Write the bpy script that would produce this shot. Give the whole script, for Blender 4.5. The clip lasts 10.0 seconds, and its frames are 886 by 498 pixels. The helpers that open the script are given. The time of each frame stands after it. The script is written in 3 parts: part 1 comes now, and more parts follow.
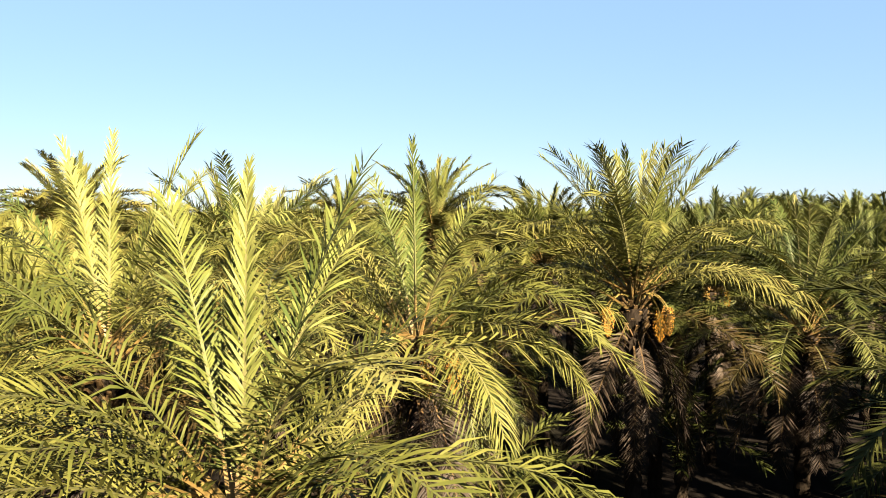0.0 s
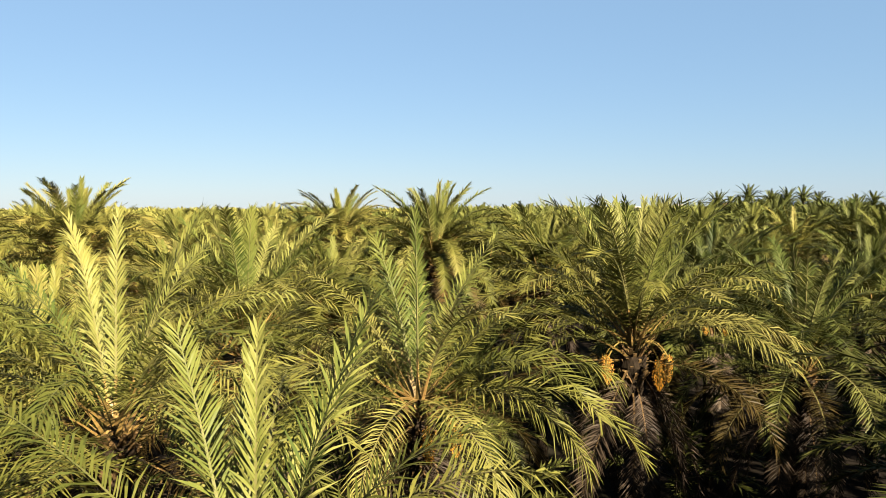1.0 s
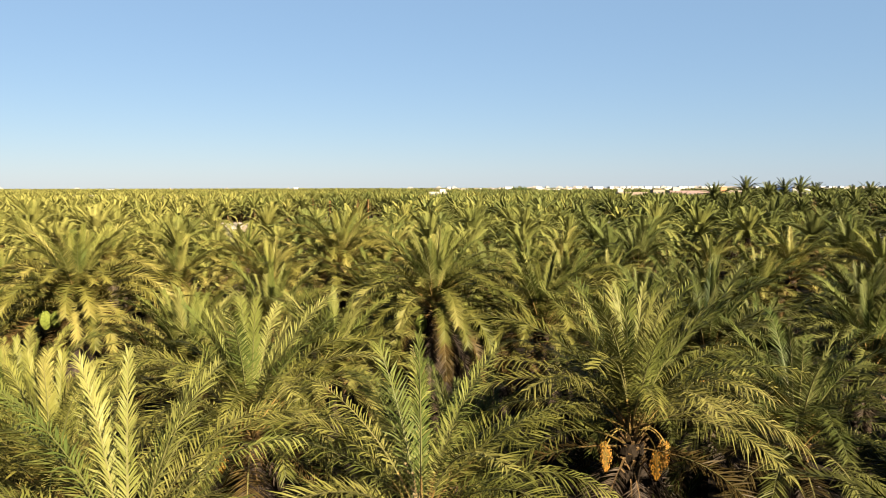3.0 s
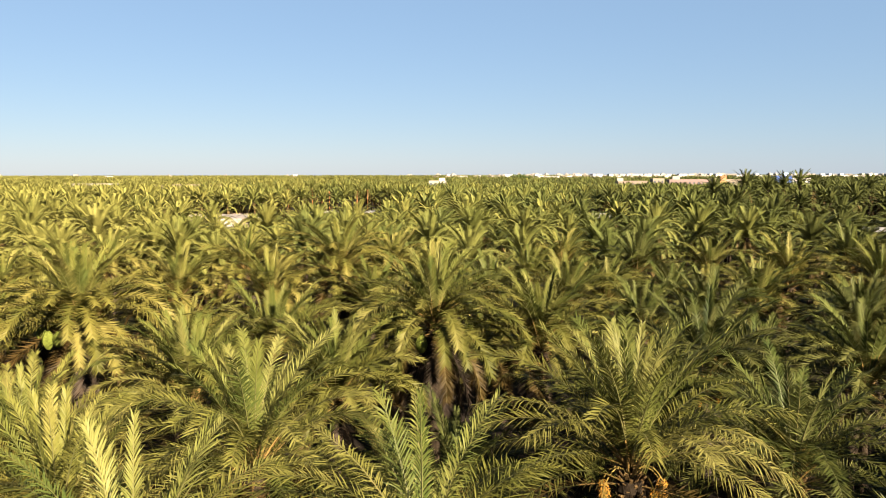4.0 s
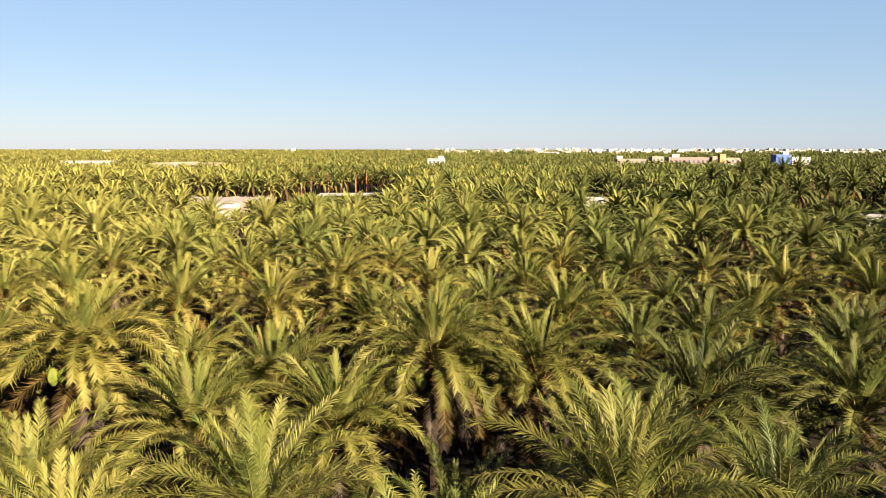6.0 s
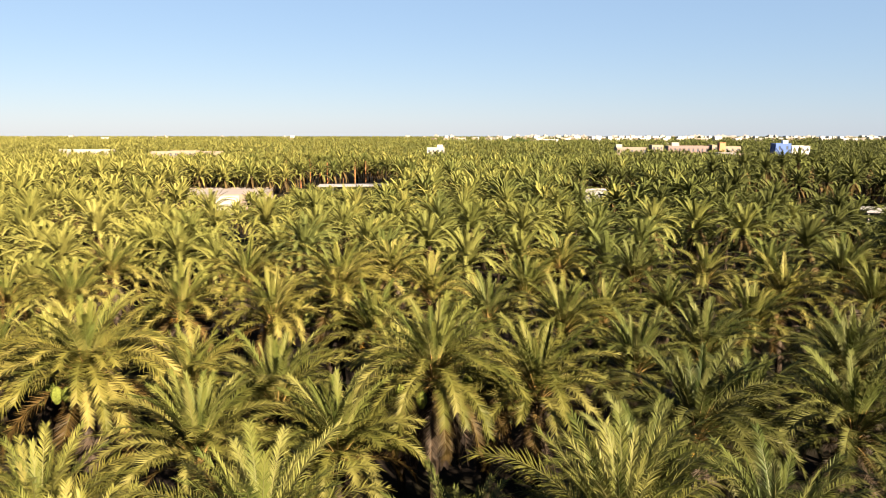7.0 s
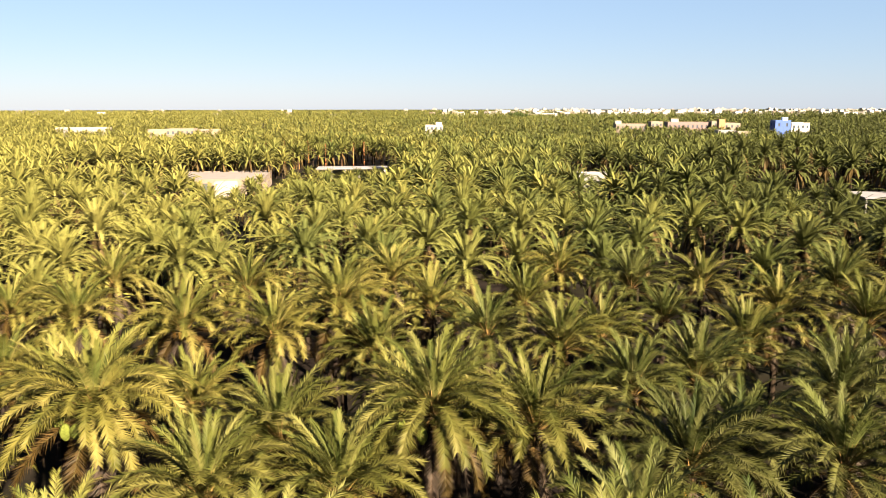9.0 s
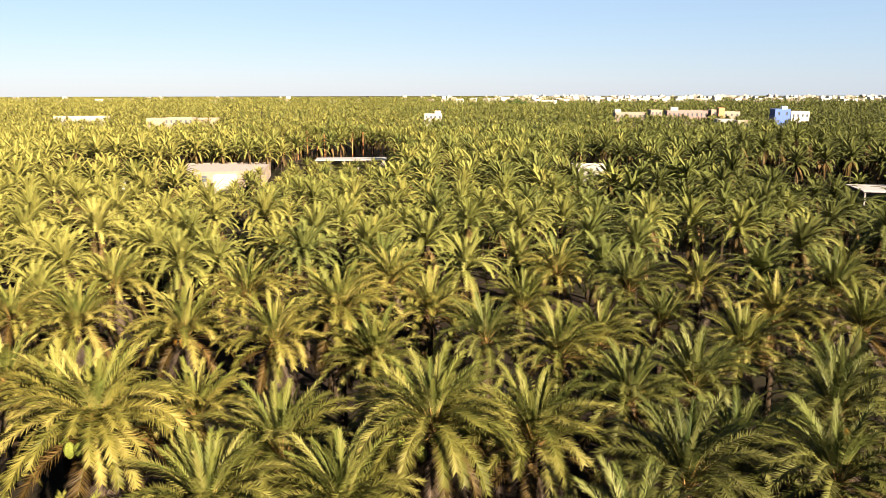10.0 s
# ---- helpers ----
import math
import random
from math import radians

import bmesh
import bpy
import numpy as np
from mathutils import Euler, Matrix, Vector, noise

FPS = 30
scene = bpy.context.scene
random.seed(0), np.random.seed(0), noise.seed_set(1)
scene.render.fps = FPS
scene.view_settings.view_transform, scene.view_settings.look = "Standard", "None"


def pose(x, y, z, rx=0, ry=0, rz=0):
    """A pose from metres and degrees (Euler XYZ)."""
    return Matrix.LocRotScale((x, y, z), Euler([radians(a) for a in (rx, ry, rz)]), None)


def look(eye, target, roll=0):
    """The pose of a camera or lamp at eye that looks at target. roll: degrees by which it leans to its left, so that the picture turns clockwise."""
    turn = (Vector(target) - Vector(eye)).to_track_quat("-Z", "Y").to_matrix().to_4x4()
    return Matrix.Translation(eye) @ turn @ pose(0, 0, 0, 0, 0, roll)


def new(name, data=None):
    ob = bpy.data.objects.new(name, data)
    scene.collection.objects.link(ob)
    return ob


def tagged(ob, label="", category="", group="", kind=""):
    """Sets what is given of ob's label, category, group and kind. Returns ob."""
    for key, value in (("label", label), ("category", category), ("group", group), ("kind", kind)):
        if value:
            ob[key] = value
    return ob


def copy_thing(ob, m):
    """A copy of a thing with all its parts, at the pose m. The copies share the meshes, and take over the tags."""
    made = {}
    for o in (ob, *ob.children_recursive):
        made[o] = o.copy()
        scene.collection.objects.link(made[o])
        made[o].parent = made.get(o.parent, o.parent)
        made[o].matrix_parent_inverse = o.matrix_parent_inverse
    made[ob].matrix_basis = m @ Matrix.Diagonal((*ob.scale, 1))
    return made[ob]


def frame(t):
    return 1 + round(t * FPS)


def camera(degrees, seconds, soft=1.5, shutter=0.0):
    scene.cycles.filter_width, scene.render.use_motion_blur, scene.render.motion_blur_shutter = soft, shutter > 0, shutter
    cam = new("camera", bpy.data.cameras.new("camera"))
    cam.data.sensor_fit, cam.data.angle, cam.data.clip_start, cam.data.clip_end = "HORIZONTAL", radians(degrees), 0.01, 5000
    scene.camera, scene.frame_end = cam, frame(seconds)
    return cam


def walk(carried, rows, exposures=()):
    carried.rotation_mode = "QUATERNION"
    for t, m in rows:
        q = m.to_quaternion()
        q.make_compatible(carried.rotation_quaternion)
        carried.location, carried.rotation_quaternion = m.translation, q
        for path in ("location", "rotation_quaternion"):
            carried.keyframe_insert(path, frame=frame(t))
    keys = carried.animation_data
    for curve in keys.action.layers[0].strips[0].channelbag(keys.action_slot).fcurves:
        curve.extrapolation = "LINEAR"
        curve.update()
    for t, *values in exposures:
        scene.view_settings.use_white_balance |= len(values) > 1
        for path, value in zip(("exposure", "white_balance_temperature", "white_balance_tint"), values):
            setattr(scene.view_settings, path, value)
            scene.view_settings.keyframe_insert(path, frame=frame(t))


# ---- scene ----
cam = camera(61.0, 10.0, soft=0.85)
# seconds, x, y, z, yaw, pitch, roll
ROWS = [
    (0, 0.204, 0.122, 9.500, 0.440, -2.378, 0.275),
    (0.5, 0.171, 0.085, 10.209, 0.367, -2.733, 0.256),
    (1, 0.136, 0.050, 10.898, 0.303, -3.098, 0.227),
    (1.5, 0.105, 0.023, 11.570, 0.233, -3.424, 0.197),
    (2, 0.076, 0.006, 12.236, 0.164, -3.796, 0.173),
    (2.5, 0.050, -0.002, 12.924, 0.108, -4.225, 0.149),
    (4, -0.008, -0.011, 14.968, 0.030, -5.729, 0.077),
    (4.5, -0.012, -0.017, 15.612, 0.009, -6.202, 0.034),
    (5, -0.014, -0.022, 16.286, -0.012, -6.723, -0.009),
    (5.5, -0.025, -0.021, 16.922, -0.032, -7.216, -0.029),
    (7, -0.072, -0.023, 18.917, -0.117, -8.729, -0.040),
    (7.5, -0.087, -0.027, 19.591, -0.142, -9.233, -0.020),
    (8, -0.098, -0.032, 20.300, -0.173, -9.754, 0.017),
    (8.5, -0.107, -0.034, 20.981, -0.205, -10.254, 0.053),
    (9, -0.112, -0.034, 21.674, -0.239, -10.761, 0.077),
    (9.5, -0.111, -0.033, 22.393, -0.278, -11.269, 0.085),
    (10, -0.109, -0.031, 23.100, -0.308, -11.774, 0.088),
]
walk(cam, [(t, pose(x, y, z, 90 + pitch, roll, yaw)) for t, x, y, z, yaw, pitch, roll in ROWS],
     [(t, 3.55 + e, k, tint) for t, e, k, tint in ((0, 0.40, 6350, 15), (0.5, 0.12, 6280, 14), (1, -0.02, 6300, 12.5), (2.5, -0.14, 6340, 14), (4, -0.1, 6450, 16.5), (5.5, -0.03, 6540, 18), (7.5, 0.04, 6580, 19.5), (10, 0.14, 6580, 20))])

# ---- world and light ----
SUN_AZIMUTH, SUN_HEIGHT = 145.0, 26.0  # degrees clockwise from ahead (+y), above the horizon
world = bpy.data.worlds.new("sky")
scene.world = world
world.use_nodes = True
wn = world.node_tree.nodes
sky = wn.new("ShaderNodeTexSky")
sky.sky_type = "NISHITA"
sky.sun_disc = False
sky.sun_elevation, sky.sun_rotation = radians(SUN_HEIGHT), radians(SUN_AZIMUTH)
sky.air_density, sky.dust_density, sky.ozone_density = 1.0, 0.15, 1.7
world.node_tree.links.new(sky.outputs[0], wn["Background"].inputs[0])
wn["Background"].inputs[1].default_value = 0.0123
# dusty haze that evens out the sky
haze = wn.new("ShaderNodeBackground")
haze.inputs[0].default_value, haze.inputs[1].default_value = (0.42, 0.70, 1.0, 1), 0.067
veil = wn.new("ShaderNodeMixShader")
veil.inputs[0].default_value = 0.64
world.node_tree.links.new(wn["Background"].outputs[0], veil.inputs[1])
world.node_tree.links.new(haze.outputs[0], veil.inputs[2])
world.node_tree.links.new(veil.outputs[0], wn["World Output"].inputs[0])
sun_data = bpy.data.lights.new("sun", "SUN")
sun_data.energy, sun_data.angle, sun_data.color = 5.8, radians(0.5), (1.0, 0.87, 0.62)
sun = new("sun", sun_data)
az, el = radians(SUN_AZIMUTH), radians(SUN_HEIGHT)
sun.matrix_world = look((0, 0, 60), (-math.sin(az) * math.cos(el), -math.cos(az) * math.cos(el), 60 - math.sin(el)))


# ---- materials ----
def material(name, colors, scale=4.0, rough=0.6, bump=0.0, vary=0.0, through_light=0.0, island=False, spec=0.5, coords="Object", stain=None):
    """Two scales of noise between colours; vary: how far pieces differ; through_light: share of light that shines through."""
    m = bpy.data.materials.new(name)
    m.use_nodes = True
    n, ln = m.node_tree.nodes, m.node_tree.links
    b = n["Principled BSDF"]
    tc = n.new("ShaderNodeTexCoord")
    no = n.new("ShaderNodeTexNoise")
    no.inputs["Scale"].default_value, no.inputs["Detail"].default_value = scale, 5.0
    ln.new(tc.outputs[coords], no.inputs["Vector"])
    fine = n.new("ShaderNodeTexNoise")
    fine.inputs["Scale"].default_value, fine.inputs["Detail"].default_value = scale * 9, 3.0
    ln.new(tc.outputs[coords], fine.inputs["Vector"])
    add = n.new("ShaderNodeMath")
    add.operation = "MULTIPLY_ADD"
    add.inputs[1].default_value = 0.35
    ln.new(fine.outputs["Fac"], add.inputs[0])
    ln.new(no.outputs["Fac"], add.inputs[2])
    value = add.outputs[0]
    if vary:
        rnd = n.new("ShaderNodeNewGeometry").outputs["Random Per Island"] if island else n.new("ShaderNodeObjectInfo").outputs["Random"]
        shift = n.new("ShaderNodeMath")
        shift.operation = "MULTIPLY_ADD"
        shift.inputs[1].default_value = vary
        ln.new(rnd, shift.inputs[0])
        low = n.new("ShaderNodeMath")
        low.operation = "SUBTRACT"
        low.inputs[1].default_value = vary / 2
        ln.new(value, low.inputs[0])
        ln.new(low.outputs[0], shift.inputs[2])
        value = shift.outputs[0]
    ramp = n.new("ShaderNodeValToRGB")
    els = ramp.color_ramp.elements
    spots = [0.38 + 0.6 * k / (len(colors) - 1) for k in range(len(colors))]
    els[0].position, els[1].position = spots[0], spots[-1]
    for p in spots[1:-1]:
        els.new(p)
    for e, c in zip(els, colors):
        e.color = (*c, 1)
    ln.new(value, ramp.inputs[0])
    color = ramp.outputs[0]
    if stain:
        big = n.new("ShaderNodeTexNoise")
        big.inputs["Scale"].default_value, big.inputs["Detail"].default_value = stain[0], 6.0
        ln.new(tc.outputs[coords], big.inputs["Vector"])
        mask = n.new("ShaderNodeMapRange")
        mask.inputs[1].default_value, mask.inputs[2].default_value = stain[2], stain[2] + 0.16
        ln.new(big.outputs["Fac"], mask.inputs[0])
        mx = n.new("ShaderNodeMix")
        mx.data_type = "RGBA"
        ln.new(mask.outputs[0], mx.inputs[0])
        ln.new(color, mx.inputs[6])
        mx.inputs[7].default_value = (*stain[1], 1)
        color = mx.outputs[2]
    ln.new(color, b.inputs["Base Color"])
    b.inputs["Roughness"].default_value = rough
    b.inputs["Specular IOR Level"].default_value = spec
    if bump:
        bp = n.new("ShaderNodeBump")
        bp.inputs["Strength"].default_value, bp.inputs["Distance"].default_value = bump, 0.02
        ln.new(fine.outputs["Fac"], bp.inputs["Height"])
        ln.new(bp.outputs[0], b.inputs["Normal"])
    if through_light:
        tl = n.new("ShaderNodeBsdfTranslucent")
        ln.new(color, tl.inputs[0])
        mix = n.new("ShaderNodeMixShader")
        mix.inputs[0].default_value = through_light
        ln.new(b.outputs[0], mix.inputs[1])
        ln.new(tl.outputs[0], mix.inputs[2])
        ln.new(mix.outputs[0], n["Material Output"].inputs[0])
    return m


LEAF = dict(scale=0.9, rough=0.5, vary=0.5, through_light=0.1, spec=0.035)
# leaf tones from yellowish to deep green, and a fresh green; they also carry the fall of light from -x to +x
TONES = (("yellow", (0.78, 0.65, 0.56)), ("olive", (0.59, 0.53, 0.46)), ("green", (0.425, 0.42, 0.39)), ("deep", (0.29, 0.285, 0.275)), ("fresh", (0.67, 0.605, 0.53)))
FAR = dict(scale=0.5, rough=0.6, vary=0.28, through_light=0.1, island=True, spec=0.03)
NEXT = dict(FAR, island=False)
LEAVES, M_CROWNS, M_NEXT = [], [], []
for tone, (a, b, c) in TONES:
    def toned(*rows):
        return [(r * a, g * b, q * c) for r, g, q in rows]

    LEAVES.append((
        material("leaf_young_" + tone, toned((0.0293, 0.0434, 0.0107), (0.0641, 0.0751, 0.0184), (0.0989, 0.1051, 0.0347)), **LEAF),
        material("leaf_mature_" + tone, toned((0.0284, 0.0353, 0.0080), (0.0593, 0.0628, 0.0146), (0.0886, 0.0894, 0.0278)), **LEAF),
        # old leaves are duller, and darkened further as shade from the fronds above
        material("leaf_old_shaded_" + tone, toned((0.0125, 0.0096, 0.0034), (0.0262, 0.0195, 0.0061), (0.0470, 0.0340, 0.0122)), **LEAF),
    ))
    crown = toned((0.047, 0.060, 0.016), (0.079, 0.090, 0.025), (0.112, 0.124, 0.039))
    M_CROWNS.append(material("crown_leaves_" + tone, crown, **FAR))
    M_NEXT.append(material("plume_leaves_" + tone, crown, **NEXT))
# dead brown leaves, with the shade below the crown mixed into the colour
M_DRY_SHADED = material("leaf_dry_shaded", [(0.007, 0.005, 0.004), (0.015, 0.011, 0.008), (0.028, 0.020, 0.013)], **LEAF)
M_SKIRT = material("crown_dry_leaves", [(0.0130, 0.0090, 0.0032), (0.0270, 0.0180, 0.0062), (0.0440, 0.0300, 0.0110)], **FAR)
M_GRASS = material("grass_blades", [(0.0183, 0.0409, 0.0058), (0.0351, 0.0679, 0.0102), (0.0562, 0.0929, 0.0161)], **FAR)
M_TREE = material("tree_leaves", [(0.0125, 0.0205, 0.0058), (0.0256, 0.0358, 0.0102), (0.0461, 0.0562, 0.0183)], **FAR)
M_RACHIS = material("frond_midrib", [(0.0234, 0.0256, 0.0058), (0.0380, 0.0358, 0.0102), (0.0512, 0.0431, 0.0154)], scale=2, rough=0.6, vary=0.4, spec=0.15)
M_PETIOLE = material("frond_stalk", [(0.0461, 0.0307, 0.0080), (0.0767, 0.0476, 0.0132), (0.1082, 0.0636, 0.0205)], scale=2, rough=0.5, vary=0.4, spec=0.2)
# bark darkened to hold the shade that lies under the crowns
M_SHADED_BARK = material("shaded_bark", [(0.0046, 0.0035, 0.0023), (0.0100, 0.0071, 0.0046), (0.0181, 0.0129, 0.0088)], scale=5, rough=0.9, bump=0.8, vary=0.2, spec=0.02)
M_BOOT = material("leaf_base", [(0.0175, 0.0109, 0.0043), (0.0336, 0.0205, 0.0087), (0.0512, 0.0329, 0.0137)], scale=5, rough=0.8, bump=0.5, vary=0.3, spec=0.02)
# lit copy of the bark: low sun on the tall row, as orange
M_SUNLIT_BARK = material("sunlit_bark", [(0.050, 0.022, 0.009), (0.105, 0.047, 0.019), (0.165, 0.077, 0.034)], scale=5, rough=0.9, bump=0.8, vary=0.2, spec=0.02)
M_DATE = material("dates", [(0.0614, 0.0249, 0.0029), (0.1133, 0.0512, 0.0051), (0.1542, 0.0804, 0.0080)], scale=7, rough=0.6, vary=0.4, island=True, spec=0.08)
M_STALK = material("date_stalk", [(0.0409, 0.0278, 0.0051), (0.0614, 0.0431, 0.0095), (0.0819, 0.0578, 0.0146)], scale=4, rough=0.7, spec=0.05)
M_BAG = material("green_net", [(0.0324, 0.0396, 0.0065), (0.0504, 0.0590, 0.0101), (0.0684, 0.0778, 0.0158)], scale=14, rough=0.9, bump=0.5, through_light=0.2, spec=0.03)
# far darker than soil is: deep shade between the palms is in this colour
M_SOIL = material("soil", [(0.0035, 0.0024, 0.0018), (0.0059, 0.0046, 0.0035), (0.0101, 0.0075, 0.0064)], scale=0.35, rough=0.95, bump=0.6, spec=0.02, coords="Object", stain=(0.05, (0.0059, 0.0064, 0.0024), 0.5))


def wall_paint(name, c, dirt=0.75):
    return material(name, [tuple(v * dirt for v in c), c, tuple(min(0.85, v * 1.08) for v in c)], scale=0.8, rough=0.85, bump=0.2, stain=(0.35, tuple(v * 0.72 for v in c), 0.58))


M_WHITE = wall_paint("white_wash", (0.1694, 0.1600, 0.1479))
M_CREAM = wall_paint("cream_wall", (0.0662, 0.0507, 0.0353))
M_TAN = wall_paint("tan_wall", (0.0576, 0.0413, 0.0292))
# mauve wall colour that holds the shade on a tan face
M_SHADED_TAN = wall_paint("shaded_tan_wall", (0.0559, 0.0335, 0.0292))
M_ORANGE = wall_paint("orange_wall", (0.1213, 0.0507, 0.0155))
M_BLUE = wall_paint("blue_paint", (0.0086, 0.0292, 0.1066))
M_PALEBLUE = wall_paint("pale_blue_paint", (0.1574, 0.2176, 0.3268))
M_PALE = wall_paint("pale_render", (0.0903, 0.0808, 0.0688))
M_GREY = wall_paint("grey_concrete", (0.0662, 0.0628, 0.0602))
M_ROOF = wall_paint("roof_screed", (0.1574, 0.1428, 0.1393))
M_DUSTY = wall_paint("dusty_roof", (0.0731, 0.0602, 0.0550))
M_SHEET = wall_paint("roof_sheet", (0.0722, 0.0688, 0.0722))
M_GLASS = material("window_glass", [(0.02, 0.025, 0.03), (0.035, 0.04, 0.05)], scale=1, rough=0.08, spec=0.8)


# ---- building blocks ----
def mesh_of(name, verts, faces, mats, slots=None):
    me = bpy.data.meshes.new(name)
    me.from_pydata([tuple(v) for v in verts], [], faces)
    for m in mats:
        me.materials.append(m)
    if slots is not None:
        me.polygons.foreach_set("material_index", slots)
    me.update()
    return me


def part(name, data, mat, parent, label="", m=None):
    """One mesh object under a thing: data is a mesh, or a bmesh that takes the material."""
    if isinstance(data, bmesh.types.BMesh):
        me = bpy.data.meshes.new(name)
        data.to_mesh(me)
        data.free()
        me.materials.append(mat)
        data = me
    ob = new(name, data)
    ob.parent = parent
    if m is not None:
        ob.matrix_basis = m
    if label:
        tagged(ob, label)
    return ob


def thing(name, m, label, category, group="", kind=""):
    ob = new(name)
    ob.empty_display_size = 0.3
    ob.matrix_basis = m
    return tagged(ob, label, category, group, kind)


def box(bm, lo, hi, bevel=0.0):
    made = bmesh.ops.create_cube(bm, size=1.0)["verts"]
    c = [(a + b) / 2 for a, b in zip(lo, hi)]
    bmesh.ops.scale(bm, verts=made, vec=[b - a for a, b in zip(lo, hi)])
    bmesh.ops.translate(bm, verts=made, vec=c)
    if bevel:
        bmesh.ops.bevel(bm, geom=list({e for v in made for e in v.link_edges}), offset=bevel, segments=1, affect="EDGES")
    return bm


# ---- date palms ----
def frond_geometry(rng, length, e0, e1, pairs, half_width, leaf, petiole=0.13, segs=12, bend=True, rib=0.028, sway=0.12, hang=0.0):
    """A pinnate frond along +x that starts at elevation e0 and ends at e1 (degrees). Returns verts, faces, slots (0 leaf, 1 midrib, 2 stalk)."""
    verts, faces, slots = [], [], []
    s = np.linspace(0, 1, segs + 1)
    el_ = np.radians(e0 + (e1 - e0) * s ** 1.5)
    turn_ = sway * (rng.random() * 2 - 1) * s ** 1.5
    step = length / segs
    pts = [np.zeros(3)]
    for k in range(segs):
        a, b = (el_[k] + el_[k + 1]) / 2, (turn_[k] + turn_[k + 1]) / 2
        pts.append(pts[-1] + step * np.array([math.cos(a) * math.cos(b), math.cos(a) * math.sin(b), math.sin(a)]))
    pts = np.array(pts)

    def at(u):
        f = min(u * segs, segs - 1e-6)
        k = int(f)
        p = pts[k] + (pts[k + 1] - pts[k]) * (f - k)
        a, b = np.interp(u, s, el_), np.interp(u, s, turn_)
        t = np.array([math.cos(a) * math.cos(b), math.cos(a) * math.sin(b), math.sin(a)])
        side = np.array([-math.sin(b), math.cos(b), 0.0])
        return p, t, side, np.cross(t, side)

    # midrib: a tapering three-sided rod, broad at its base
    for k in range(segs + 1 if rib else 0):
        p, t, side, up = at(s[k])
        r = rib * (1 - 0.85 * s[k]) * (1 + 0.9 * max(0, 0.12 - s[k]) / 0.12)
        verts += [p + side * r, p - side * r, p - up * r]
    for k in range(segs if rib else 0):
        a = 3 * k
        for i in range(3):
            j = (i + 1) % 3
            faces.append((a + i, a + j, a + 3 + j, a + 3 + i))
            slots.append(2 if k < 0.2 * segs else 1)
    twist0 = rng.uniform(-0.25, 0.25)
    for k in range(pairs):
        u = petiole + (1 - petiole) * (k + 0.5) / pairs
        shape = (0.45 + 0.55 * min(1, (u - petiole) / 0.22)) * (1 - 0.42 * max(0, (u - 0.5) / 0.5) ** 1.8)
        fan = math.radians((64 if e0 < 66 else 54 if e0 < 80 else 42) - 24 * u)
        # leaflets stand in three ranks, which makes the frond a plume
        lift = math.radians((5, 34, 19)[k % 3] - 8 * u)
        for sgn in (-1, 1):
            if rng.random() < 0.03:
                continue
            p, t, side, up = at(min(1, u + rng.uniform(-0.4, 0.4) / pairs))
            l = leaf * shape * rng.uniform(0.8, 1.1)
            a = fan + rng.uniform(-0.13, 0.13)
            b = lift + rng.uniform(-0.2, 0.2) + sgn * twist0 * 0.5
            d = math.cos(a) * t + math.sin(a) * (sgn * math.cos(b) * side + math.sin(b) * up)
            w = t - d * float(t @ d)
            w /= np.linalg.norm(w) + 1e-9
            q = np.cross(d, w)
            c = rng.uniform(-0.5, 0.5)
            w = (math.cos(c) * w + math.sin(c) * q) * half_width * rng.uniform(0.8, 1.2)
            n0 = len(verts)
            drop = np.array([0, 0, -l * (rng.uniform(0.05, 0.22) + hang * u)])
            if bend:
                mid = p + d * l * 0.45 + drop * 0.15
                verts.extend([p - w * 0.45, p + w * 0.45, mid + w, mid - w, p + d * l + drop])
                faces.extend([(n0, n0 + 1, n0 + 2, n0 + 3), (n0 + 3, n0 + 2, n0 + 4)])
                slots.extend([0, 0])
            else:
                verts.extend([p - w, p + w, p + d * l + drop])
                faces.append((n0, n0 + 1, n0 + 2))
                slots.append(0)
    return np.array(verts), faces, slots


def feather_geometry(rng, length, e0, e1, teeth, leaf):
    """A frond seen from far: a row of leaflets on either side of a bent midrib, joined along it."""
    verts, faces = [], []
    p = np.zeros(3)
    lift, side = rng.uniform(0.08, 0.38), rng.uniform(-0.16, 0.16)
    for k in range(teeth + 1):
        a = math.radians(e0 + (e1 - e0) * (k / teeth) ** 1.4)
        t = np.array([math.cos(a), 0, math.sin(a)])
        up = np.array([-math.sin(a), 0, math.cos(a)])
        verts.append(p.copy())
        u = (k + 0.5) / teeth
        w = leaf * min(1, 0.45 + 3.2 * u) * (1 - 0.5 * max(0, u - 0.55) / 0.45)
        for sgn in (-1, 1):
            verts.append(p + t * (length / teeth * 0.5 + w * 0.6) + np.array([0, sgn, 0]) * w * rng.uniform(0.72, 0.95) + up * w * (lift + sgn * side + rng.uniform(-0.08, 0.08)))
        p = p + t * length / teeth
    for k in range(teeth):
        a = 3 * k
        faces += [(a, a + 3, a + 1), (a + 3, a, a + 2)]
    return np.array(verts[:-2]), faces, [0] * len(faces)


